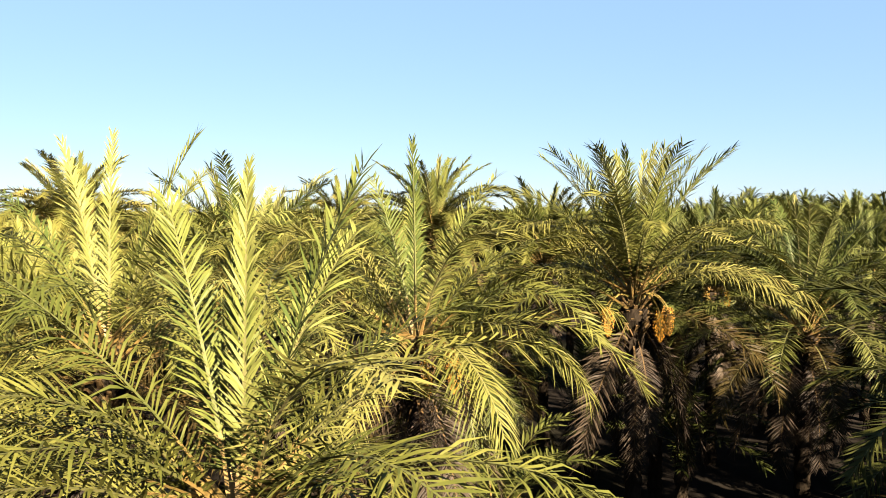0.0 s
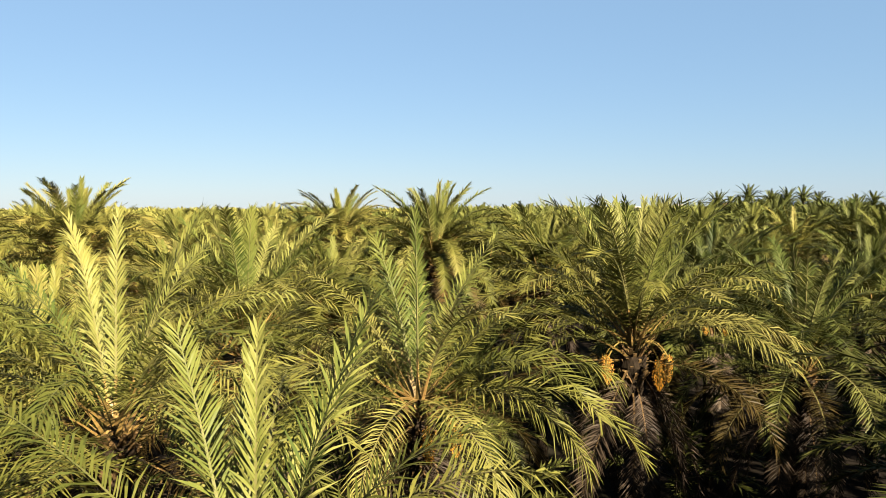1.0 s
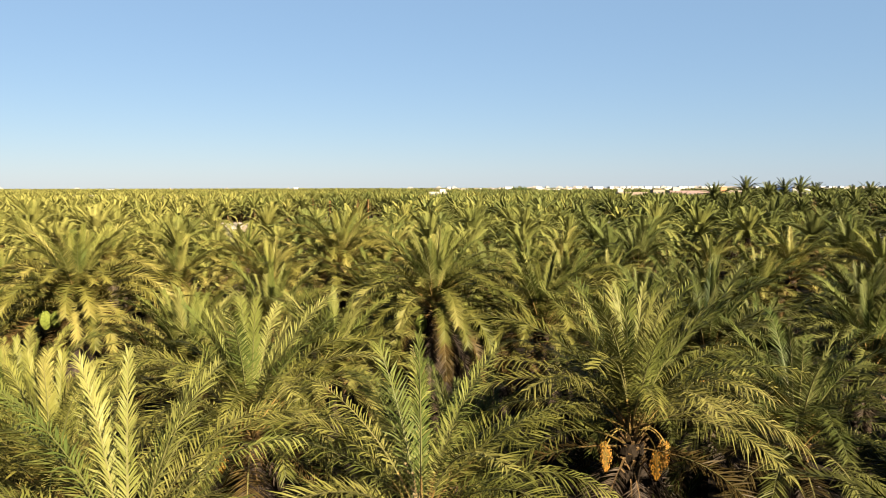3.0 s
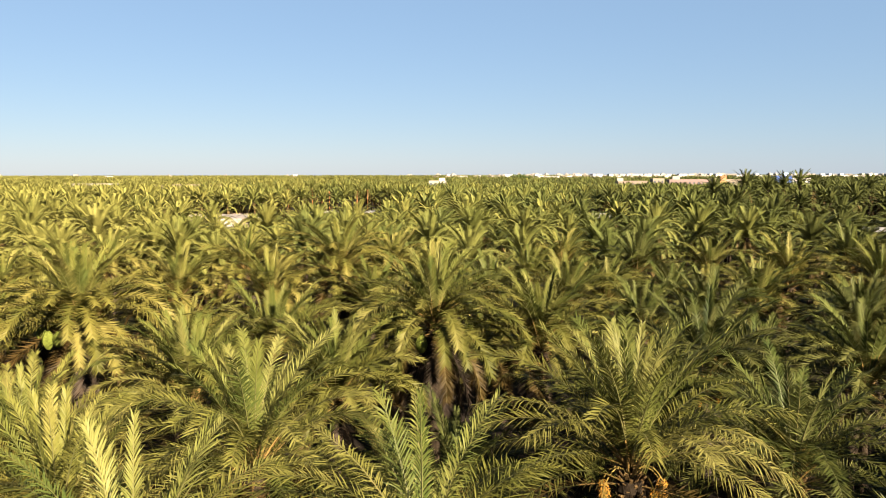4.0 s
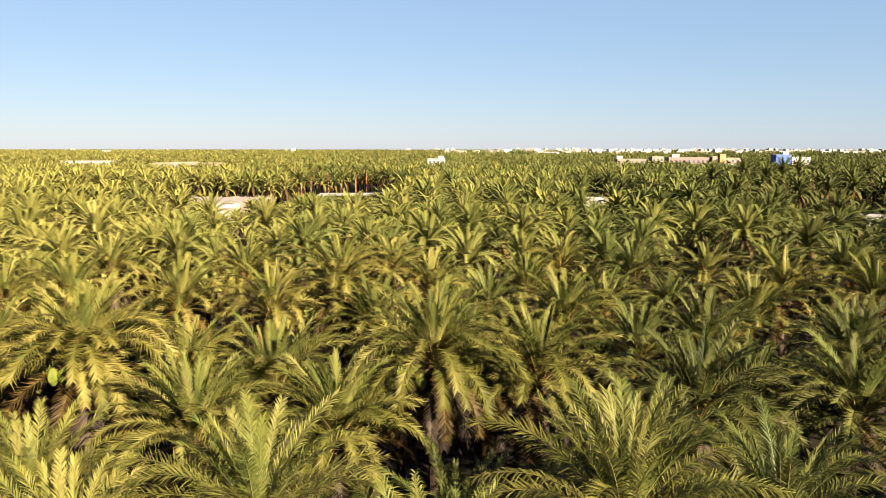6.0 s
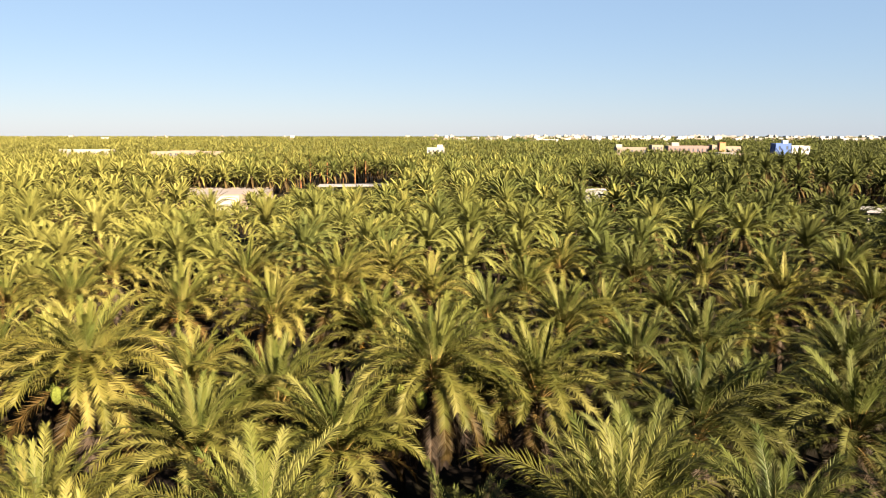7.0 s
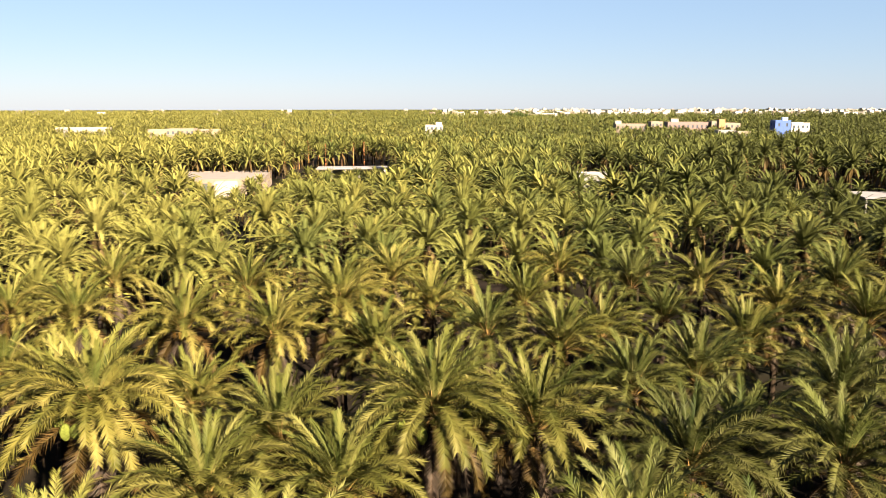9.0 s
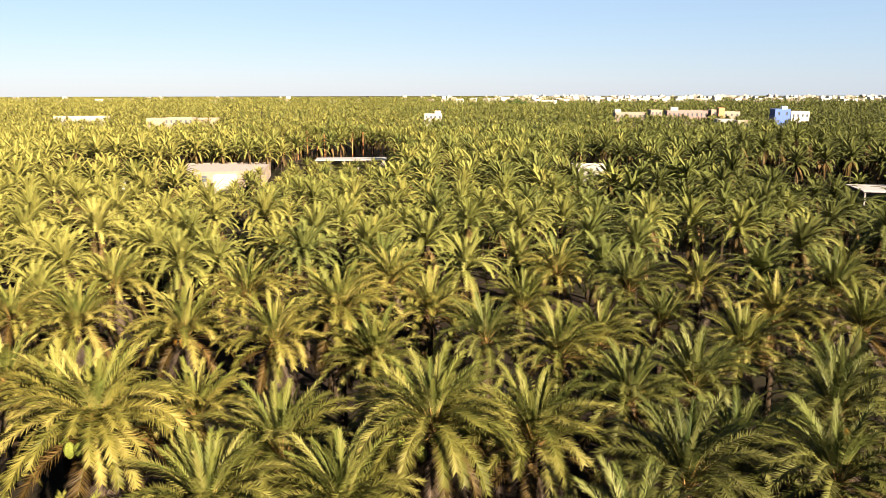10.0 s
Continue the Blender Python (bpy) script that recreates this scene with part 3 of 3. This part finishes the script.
def mesh_arrays(me):
    v = np.empty(len(me.vertices) * 3)
    me.vertices.foreach_get("co", v)
    return v.reshape(-1, 3), [tuple(p.vertices) for p in me.polygons], [p.material_index for p in me.polygons]


def joined_palms(places, crowns, rng):
    """Palms too far to pick apart, whole and upright, in one mesh."""
    forms = [[] for _ in crowns]
    for k, c in [(k, c) for k, row in enumerate(crowns) for c in row]:
        v, f, m_ = mesh_arrays(c)
        tri = np.array([t for q in f for t in ([q] if len(q) == 3 else [(q[0], q[1], q[2]), (q[0], q[2], q[3])])])
        sl = np.array([a for q, a in zip(f, m_) for _ in range(len(q) - 2)])
        forms[k].append((v, tri, np.where(sl == 0, k + 2, 0)))
    tv, tf, _ = mesh_arrays(PLAIN_TRUNK)
    tt = np.array([t for q in tf if len(q) == 4 for t in ((q[0], q[1], q[2]), (q[0], q[2], q[3]))])
    V, F, S, base = [], [], [], 0
    for x, y, z, size in places:
        v, tri, sl = rng.choice(forms[lit_tone_at(x, y, rng)])
        a = rng.uniform(0, 6.28)
        c, s_ = math.cos(a) * size, math.sin(a) * size
        V.append(np.stack([x + v[:, 0] * c - v[:, 1] * s_, y + v[:, 0] * s_ + v[:, 1] * c, z + v[:, 2] * size], 1))
        F.append(tri + base)
        S.append(sl)
        base += len(v)
        V.append(tv * (1, 1, z - 0.3) + (x, y, 0))
        F.append(tt + base)
        S.append(np.full(len(tt), 1))
        base += len(tv)
    me = mesh_of("palm_grove", np.concatenate(V).tolist(), np.concatenate(F).tolist(), [M_SKIRT, M_SHADED_BARK, *M_CROWNS], np.concatenate(S))
    return tagged(new("palm_grove", me), "close-set date palms with full olive-green crowns", "palm grove", kind="stuff")


rng = random.Random(33)
for x, y, z in ROWS_BEHIND:
    far_palm(x, y, z, rng.uniform(0.92, 1.08), NEXT_CROWNS, rng)
for x, y, z in TALL:
    far_palm(x, y, z, 1.1 if x > 0 else 0.85, MID_CROWNS, rng, PLAIN_TRUNK if x > 0 else SUNLIT_TRUNK)
for x, y, z in BESIDE:
    near_palm(x, y, z, rng.randrange(10 ** 6), 1.02, 36, 0.6)
rest = []
for x, y in plantation():
    stand = 1.3 if x > 0.37 * y and 72 < y < 200 else 0.0  # an older, taller stand
    young = [h for x0, x1, y0, y1, h in YOUNG if x0 < x < x1 and y0 < y < y1]
    seen = abs(x) < 0.62 * y + 3
    if y < 55:
        low = rng.uniform(4.2, 5.6) if seen else rng.uniform(5.2, 6.6)
        if y > 2 and abs(x) < 0.62 * y + 7:
            near_palm(x, y, low, rng.randrange(10 ** 6), rng.uniform(0.72, 0.92), 30, 0.4)
        else:
            far_palm(x, y, low, 1.0, MID_CROWNS, rng)
    elif y < 128 and seen:
        far_palm(x, y, young[0] if young else rng.uniform(6.0, 8.0) + stand, rng.uniform(0.88, 1.05), NEXT_CROWNS if y < 84 else MID_CROWNS, rng)
    else:
        rest.append((x, y, young[0] + rng.uniform(-0.5, 0.5) if young else rng.uniform(6.2, 8.0) + stand, rng.uniform(0.6, 0.75) if young else rng.uniform(1.02, 1.25)))
# young palms before the farm building
rest += [(-42.6, 170.5, 3.5, 0.8), (-41.4, 164.5, 3.7, 0.8), (-55.6, 168.6, 3.5, 0.8), (-61.4, 170.2, 3.7, 0.85), (-45.4, 166.8, 2.2, 0.7), (-66.5, 171.5, 3.6, 0.8)]
joined_palms(rest, FAR_CROWNS, rng)


def wood(name, label, y0, y1, pitch, blades, size, seed):
    """The far grove, joined: each palm is a tuft of bent blades on a thin trunk."""
    rng = np.random.default_rng(seed)
    n = int(0.66 * (y1 * y1 - y0 * y0) / pitch ** 2)
    y = np.sqrt(rng.uniform(y0 * y0, y1 * y1, n))
    x = rng.uniform(-0.66, 0.66, n) * y
    keep = np.ones(n, bool)
    for a, b, r in FAR_KEEP_OFF:
        keep &= np.hypot(x - a, y - b) > r
    x, y = x[keep], y[keep]
    n = len(x)
    h = rng.uniform(5.2, 7.4, n)
    V, F = [], []
    for k in range(blades):
        a = 2.4 * k + rng.uniform(0, 6.28, n)
        e = np.radians(75 - 105 * k / blades + rng.uniform(-12, 12, n))
        l = 3.6 * size * rng.uniform(0.85, 1.15, n)
        w = 0.33 * size
        mid = np.stack([np.cos(a) * np.cos(e), np.sin(a) * np.cos(e), np.sin(e)], 1) * (l * 0.55)[:, None]
        e2 = e - 0.9
        tip = mid + np.stack([np.cos(a) * np.cos(e2), np.sin(a) * np.cos(e2), np.sin(e2)], 1) * (l * 0.5)[:, None]
        side = np.stack([-np.sin(a), np.cos(a), np.zeros(n)], 1) * w
        c = np.stack([x, y, h], 1)
        V += [c, c + mid + side, c + tip, c + mid - side]
    V = np.stack(V, 1).reshape(-1, 3)
    F = np.arange(len(V)).reshape(-1, 4)
    F = np.concatenate([F[:, [0, 1, 3]], F[:, [1, 2, 3]]])
    # the brighter -x side is put into the leaf colour here too
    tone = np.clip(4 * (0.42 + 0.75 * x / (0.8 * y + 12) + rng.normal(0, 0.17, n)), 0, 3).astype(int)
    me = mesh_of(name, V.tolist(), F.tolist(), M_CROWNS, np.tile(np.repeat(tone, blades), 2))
    return tagged(new(name, me), label, "palm grove", kind="stuff")


FAR_KEEP_OFF = [(-155, 455, 14), (-142, 460, 12), (-172, 464, 10), (-221, 472, 20), (198, 430, 16), (129, 508, 18), (170, 518, 22), (182, 475, 10), (154, 398, 10), (-3, 452, 9), (171, 1200, 20), (-168, 330, 6), (-156, 441, 13), (-143, 446, 12), (-151, 428, 12), (-147, 416, 12), (-143, 404, 11), (-132, 437, 10), (-165, 446, 10), (-140, 392, 10)]
wood("palm_grove", "dense olive-green date palms reaching into the distance", 300, 620, 6.6, 17, 1.05, 1)
wood("palm_grove", "dense olive-green date palms reaching into the distance", 620, 1250, 8.5, 8, 1.35, 2)
wood("palm_grove", "hazy green palm grove along the horizon", 1250, 2600, 16, 6, 1.7, 3)


# ---- young palms and offshoots under the crowns ----
rng = random.Random(91)


def tuft_mesh(rng, n, pairs, hw, leaf, segs, length, k_=1):
    V, F, S = [], [], []
    base = 0
    for k in range(n):
        e0 = 78 - 66 * k / n + rng.uniform(-8, 8)
        size = length * rng.uniform(0.8, 1.15)
        v, f, sl = frond_geometry(rng, size, e0, e0 - rng.uniform(45, 80), pairs, hw, leaf, segs=segs) if pairs else blade_geometry(rng, size, e0, e0 - rng.uniform(45, 80), segs, leaf)
        a = 2.4 * k + rng.uniform(-0.3, 0.3)
        V.append(np.stack([v[:, 0] * math.cos(a) - v[:, 1] * math.sin(a), v[:, 0] * math.sin(a) + v[:, 1] * math.cos(a), v[:, 2]], 1))
        F += [tuple(i + base for i in q) for q in f]
        S += sl
        base += len(v)
    return mesh_of("crown", np.concatenate(V), F, [LEAVES[2][1] if pairs else M_CROWNS[k_], M_RACHIS, M_PETIOLE], S)


TUFTS = [tuft_mesh(rng, 17, 32, 0.03, 0.6, 7, 3.3) for _ in range(4)]
FAR_TUFTS = [[tuft_mesh(rng, 11, 0, 0, 0.42, 4, 3.2, k) for _ in range(2)] for k in range(4)]


def young_palm(x, y, z, size, rng):
    top = thing("young_palm", pose(x, y, 0, 0, 0, rng.uniform(0, 360)), "young date palm with low arching fronds between the trunks", "palm tree", "young palms of the grove")
    part("trunk", PLAIN_TRUNK, None, top, "", Matrix.Diagonal((1, 1, z - 0.1, 1)))
    part("crown", rng.choice(TUFTS), None, top, "", pose(0, 0, z) @ Matrix.Diagonal((size, size, size, 1)))


LOW = [(1.2, 17.2, 2.4), (7.2, 22.6, 2.6), (15.0, 24.5, 3.0), (-2.6, 17.0, 2.8), (-7.8, 16.0, 2.6), (0.8, 25.5, 3.0), (-4.6, 25.6, 3.2), (5.2, 27.0, 3.2), (13.0, 29.6, 3.2), (-9.0, 26.0, 3.0)]
for x, y, z in LOW:
    young_palm(x, y, z, rng.uniform(0.85, 1.05), rng)
near_low, far_low = [], []
y = 45.0
while y < 170:
    x = -0.62 * y - 4 + rng.uniform(0, 5)
    while x < 0.62 * y + 4:
        px, py = x + rng.uniform(-1.6, 1.6), y + rng.uniform(-1.6, 1.6)
        x += 5.6
        if any(math.hypot(px - a, py - b) < r for a, b, r in KEEP_OFF) or any(x0 < px < x1 and y0 < py < y1 for x0, x1, y0, y1, h in YOUNG):
            continue
        if px > 3 and py < 100:
            continue
        if py < 62:
            if rng.random() < 0.5:
                continue
            young_palm(px, py, rng.uniform(2.0, 3.4), rng.uniform(0.8, 1.05), rng)
        else:
            far_low.append((px, py, rng.uniform(2.2, 3.8), rng.uniform(0.85, 1.1)))
    y += 5.6
joined_palms(far_low, FAR_TUFTS, rng)


# ---- ground ----
def ground():
    bm = bmesh.new()
    bmesh.ops.create_circle(bm, cap_ends=True, radius=4800, segments=96)
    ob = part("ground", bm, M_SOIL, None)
    return tagged(ob, "bare brown soil of the palm grove with dry litter", "ground", kind="structure")


ground()


def grass(x, y, rx, ry, n, seed):
    """A watered plot: a dense stand of single blades."""
    rng = np.random.default_rng(seed)
    a, u = rng.uniform(0, 6.28, n), np.sqrt(rng.random(n))
    c = np.stack([x + rx * u * np.cos(a), y + ry * u * np.sin(a), np.zeros(n)], 1)
    b = rng.uniform(0, 6.28, n)
    side = np.stack([np.cos(b), np.sin(b), np.zeros(n)], 1) * 0.07
    tip = np.stack([rng.uniform(-0.15, 0.15, n), rng.uniform(-0.15, 0.15, n), rng.uniform(0.3, 0.6, n)], 1)
    V = np.stack([c - side, c + side, c + tip], 1).reshape(-1, 3)
    me = mesh_of("grass", V.tolist(), np.arange(3 * n).reshape(-1, 3).tolist(), [M_GRASS])
    return tagged(new("grass", me), "bright green watered grass in a clearing", "grass", kind="stuff")


grass(-86, 191, 14, 8, 9000, 8)


# ---- buildings ----
def wall_face(bm, p, u, width, height, holes, depth=0.25):
    """An upright wall face from corner p along u, with openings (u0, v0, u1, v1) and their reveals."""
    p, u = Vector(p), Vector(u).normalized()
    up, inn = Vector((0, 0, 1)), Vector((0, 0, 1)).cross(u)
    us = sorted({0, width, *[h[0] for h in holes], *[h[2] for h in holes]})
    vs = sorted({0, height, *[h[1] for h in holes], *[h[3] for h in holes]})

    def quad(*c):
        bm.faces.new([bm.verts.new(q) for q in c])

    for a, b in zip(us, us[1:]):
        for c, d in zip(vs, vs[1:]):
            if any(h[0] <= a and b <= h[2] and h[1] <= c and d <= h[3] for h in holes):
                continue
            quad(*[p + u * i + up * j for i, j in ((a, c), (b, c), (b, d), (a, d))])
    for a, c, b, d in holes:
        loop = [p + u * i + up * j for i, j in ((a, c), (b, c), (b, d), (a, d))]
        for k in range(4):
            q, r = loop[k], loop[(k + 1) % 4]
            quad(q, r, r + inn * depth, q + inn * depth)


def building(name, label, x, y, rot, w, d, h, wall, storeys=1, bays=0, side_bays=0, roof=None, parapet=0.5, category="building", z0=0.0):
    """A flat-roofed block: (x, y) is the middle of the face towards the grove's near end; w wide, d deep."""
    top = thing(name, pose(x, y, z0, 0, 0, rot), label, category)
    bm = bmesh.new()
    sh = h / storeys
    panes = []

    def holes(width, n):
        out = []
        for s_ in range(storeys):
            for k in range(n):
                c = width * (k + 0.5) / n
                out.append((c - 0.55, s_ * sh + sh * 0.34, c + 0.55, s_ * sh + sh * 0.76))
        return out

    for p, u, width, n in (((-w / 2, 0), (1, 0), w, bays), ((w / 2, 0), (0, 1), d, side_bays), ((w / 2, d), (-1, 0), w, 0), ((-w / 2, d), (0, -1), d, side_bays)):
        hs = holes(width, n)
        wall_face(bm, (*p, 0), (*u, 0), width, h + parapet, hs)
        uu = Vector((*u, 0))
        inn = Vector((0, 0, 1)).cross(uu)
        for a, c, b, e in hs:
            m = Vector((*p, 0)) + uu * (a + b) / 2 + inn * 0.2
            panes.append((m, uu, (b - a) / 2, c, e))
    part("wall", bm, wall, top)
    bm = bmesh.new()
    box(bm, (-w / 2 + 0.02, 0.02, h - 0.2), (w / 2 - 0.02, d - 0.02, h))
    part("roof", bm, roof or M_ROOF, top)
    if parapet:
        bm = bmesh.new()
        for lo, hi in (((-w / 2 + 0.003, 0.003), (w / 2 - 0.003, 0.2)), ((-w / 2 + 0.003, d - 0.2), (w / 2 - 0.003, d - 0.003)), ((-w / 2 + 0.003, 0.2), (-w / 2 + 0.2, d - 0.2)), ((w / 2 - 0.2, 0.2), (w / 2 - 0.003, d - 0.2))):
            box(bm, (*lo, h), (*hi, h + parapet + 0.06))
        part("parapet", bm, wall, top)
    for m, uu, half, c, e in panes:
        bm = bmesh.new()
        q = [m - uu * half, m + uu * half]
        vs = [bm.verts.new(v) for v in (q[0] + Vector((0, 0, c)), q[1] + Vector((0, 0, c)), q[1] + Vector((0, 0, e)), q[0] + Vector((0, 0, e)))]
        bm.faces.new(vs)
        part("window", bm, M_GLASS, top)
    return top


# blue and white house beyond the grove
building("house", "three-storey white house with small windows beyond the palms", 204, 430, -10, 9.6, 12, 11.6, M_WHITE, 3, 4, 2)
building("house", "bright blue painted house wing rising above the palms", 192.6, 427, -10, 8.2, 12, 13.0, M_BLUE, 3, 2, 2)
building("roof_room", "small pale blue stair room on a blue house", 195.2, 430.5, -10, 2.8, 4, 1.9, M_PALEBLUE, 1, 0, 0, parapet=0.2, z0=13.0, category="stair room")
# tan block, the shade on its long face given as mauve paint, with its stair towers
building("house", "long low tan block with its shaded face coloured mauve and a pale roof edge", 168, 515, -6, 27, 14, 10.2, M_SHADED_TAN, 2, 9, 3, roof=M_WHITE)
building("house", "narrow cream house end beside a long block", 185, 511, -6, 5, 12, 10.9, M_CREAM, 3, 1, 2)
building("stair_tower", "orange rendered stair tower between cream houses", 174.6, 471, -6, 3.6, 6, 12.9, M_ORANGE, 4, 0, 1)
building("house", "cream flat-roofed house beside an orange tower", 182.4, 475, -6, 10, 10, 10.5, M_CREAM, 3, 3, 2)
building("house", "low tan house with a flat roof behind the palms", 127, 505, -4, 20, 12, 9.3, M_TAN, 2, 7, 3)
building("house", "cream house standing above the palm crowns", 142.5, 500, -4, 7.4, 10, 11.0, M_CREAM, 3, 3, 2)
building("roof_room", "small pale stair room on a flat roof", 119, 508, -4, 4, 4, 2.4, M_PALE, 1, 0, 0, parapet=0.15, z0=9.3, category="stair room")
building("roof_room", "small pale stair room on a flat roof", 160, 519, -6, 5, 4, 2.6, M_PALE, 1, 0, 0, parapet=0.15, z0=10.2, category="stair room")
building("shed", "small grey farm shed among the palm crowns", 151, 400, -5, 8.9, 8, 8.4, M_GREY, 2, 2, 1)
building("shed", "small cream farm house among the palm crowns", 158, 394, -5, 6.4, 7, 8.0, M_CREAM, 2, 2, 1)
building("house", "small white house half hidden by palms", -3.5, 450, 0, 10.4, 8, 10.2, M_PALE, 3, 4, 2)
building("roof_room", "small pale stair room on a flat roof", -0.8, 452, 0, 3.4, 4, 1.9, M_WHITE, 1, 0, 0, parapet=0.15, z0=10.2, category="stair room")
building("house", "pale blocky house in front of the town", 171, 1200, -20, 21, 16, 9.6, M_WHITE, 3, 5, 3)
building("house", "cream blocky house in front of the town", 141, 1210, 15, 18, 12, 8.6, M_CREAM, 2, 4, 3)
# low buildings beyond the clearing
building("farm_building", "long low cream farm building with a row of dark windows", -155.3, 455, 4, 16.8, 9, 8.0, M_CREAM, 2, 6, 2)
building("farm_building", "long low pale farm building with a flat roof", -141, 463, 4, 14, 8, 7.4, M_CREAM, 2, 0, 0)
building("farm_building", "long low pale farm building with a flat roof", -172, 463, 4, 11, 8, 7.4, M_CREAM, 2, 0, 0)
building("farm_building", "long low whitish wall and flat roof beyond the palms", -221, 470, 4, 31, 8, 8.4, M_PALE, 2, 0, 0)
building("shed", "small pale shed roof among the palms", -168.3, 330, 4, 5, 5, 7.8, M_CREAM, 1, 1, 0)
# white farm house among the palms with its long roof
building("farm_building", "long low farm building with a dusty flat roof", -55.6, 187.2, 8.3, 23, 25, 3.7, M_TAN, 1, 4, 6, roof=M_DUSTY, parapet=0.12)
building("farm_house", "white block with a blank sunlit wall", -49.2, 172.4, 12, 5.2, 3.0, 4.3, M_PALE, 1, 0, 1, parapet=0.2)
building("shed", "low pale farm shed among the palms", 37.5, 196, -4, 12.6, 6, 4.2, M_GREY, 1, 0, 0, parapet=0.15)


def open_shed(x, y, rot, w, d, h, label, bays):
    """A flat sheet roof on posts, open in front, with a back wall."""
    top = thing("open_shed", pose(x, y, 0, 0, 0, rot), label, "shed")
    part("roof", box(bmesh.new(), (-w / 2, 0, h), (w / 2, d, h + 0.28), 0.03), M_SHEET, top, "pale flat roof slab")
    part("wall", box(bmesh.new(), (-w / 2 + 0.3, d - 0.5, 0), (w / 2 - 0.3, d - 0.25, h - 0.003)), M_GREY, top)
    for k in range(bays + 1):
        px = -w / 2 + 0.5 + (w - 1) * k / bays
        part("post", box(bmesh.new(), (px - 0.15, 0.3, 0), (px + 0.15, 0.6, h - 0.003), 0.02), M_GREY, top)
    return top


open_shed(-26, 222, 5, 21, 9, 3.4, "open farm shed with a pale flat roof on white posts", 5)
open_shed(96.2, 149, -12, 21, 12, 3.1, "grey farm shed with a pale sheet roof", 4)
building("garden_wall", "low pale wall at a green clearing", -77, 181, 0, 4.4, 0.4, 2.6, M_WHITE, 1, 0, 0, parapet=0.0, category="wall")


def town():
    """The white town on the horizon: flat-roofed houses of two to four storeys."""
    rng = random.Random(77)
    kinds = []
    for w, d, st, mat in ((10, 9, 2, M_WHITE), (12, 10, 3, M_WHITE), (9, 9, 3, M_CREAM), (15, 10, 2, M_PALE), (8, 8, 4, M_WHITE), (11, 9, 3, M_PALE)):
        ob = building("town_house", "white flat-roofed town house on the horizon", 0, 0, 0, w, d, 3.3 * st, mat, st, 0, 0, parapet=0.5)
        tagged(ob, group="town on the horizon")
        kinds.append(ob)
    used = set()
    for k in range(290):
        az_ = rng.uniform(0.16, 0.6) if k < 200 else rng.uniform(-0.02, 0.3) if k < 284 else rng.uniform(-0.6, 0.0)
        y = rng.uniform(1350, 1900)
        m = pose(az_ * y, y, 0, 0, 0, rng.uniform(-30, 30))
        ob = rng.choice(kinds)
        i = kinds.index(ob)
        if i not in used:
            ob.matrix_basis = m
            used.add(i)
        else:
            copy_thing(ob, m)
    bm = bmesh.new()
    for k in range(260):
        y = rng.uniform(1900, 2500)
        w, d, h = rng.uniform(8, 16), rng.uniform(8, 12), 3.3 * rng.choice((2, 2, 3, 3, 4))
        m = pose((rng.uniform(0.1, 0.6) if k < 230 else rng.uniform(-0.6, 0.2)) * y, y, 0, 0, 0, rng.uniform(-30, 30))
        n0 = len(bm.verts)
        box(bm, (-w / 2, 0, 0), (w / 2, d, h))
        box(bm, (-w / 2 - 0.15, -0.15, h + 0.004), (w / 2 + 0.15, d + 0.15, h + 0.5))
        if k % 2:
            box(bm, (-w / 4, d * 0.4, h + 0.504), (w / 8, d * 0.8, h + 3.0))
        bm.verts.ensure_lookup_table()
        bmesh.ops.transform(bm, matrix=m, verts=bm.verts[n0:])
    tagged(part("town", bm, M_PALE, None), "pale flat-roofed houses of a far town", "town", kind="stuff")


town()


def leafy_tree(x, y, w, h, seed):
    """A broad tree: trunk, limbs and a crown of many small leaf clumps with gaps."""
    rng = random.Random(seed)
    top = thing("tree", pose(x, y, 0), "broad dark green leafy tree on the horizon", "tree", "leafy trees on the horizon")
    bm = bmesh.new()
    bmesh.ops.create_cone(bm, cap_ends=True, segments=8, radius1=0.7, radius2=0.35, depth=h * 0.5, matrix=pose(0, 0, h * 0.25))
    for k in range(5):
        bmesh.ops.create_cone(bm, cap_ends=True, segments=6, radius1=0.3, radius2=0.1, depth=h * 0.4, matrix=pose(0, 0, h * 0.42, 0, 0, 72 * k) @ pose(w * 0.1, 0, h * 0.12, 0, 40, 0))
    part("trunk", bm, M_SHADED_BARK, top)
    V, F = [], []
    for k in range(900):
        a, u = rng.uniform(0, 6.28), rng.random() ** 0.4
        e = rng.uniform(-0.5, 1.0)
        lump = 1 + 0.22 * math.sin(3 * a + seed) + 0.15 * math.sin(7 * a)
        c = np.array((0.5 * w * u * math.cos(a) * math.cos(e) * lump, 0.5 * w * u * math.sin(a) * math.cos(e) * lump, h * 0.6 + h * 0.4 * u * math.sin(e) * lump))
        n0 = len(V)
        for q in range(3):
            V.append(c + np.array([rng.uniform(-1, 1) for _ in range(3)]) * 0.9)
        F.append((n0, n0 + 1, n0 + 2))
    part("crown", mesh_of("crown", V, F, [M_TREE]), None, top)


for x, y, w, h, k in ((100, 1050, 13, 14, 1), (109, 1056, 14, 15, 2), (116, 1046, 10, 12, 3)):
    leafy_tree(x, y, w, h, k)
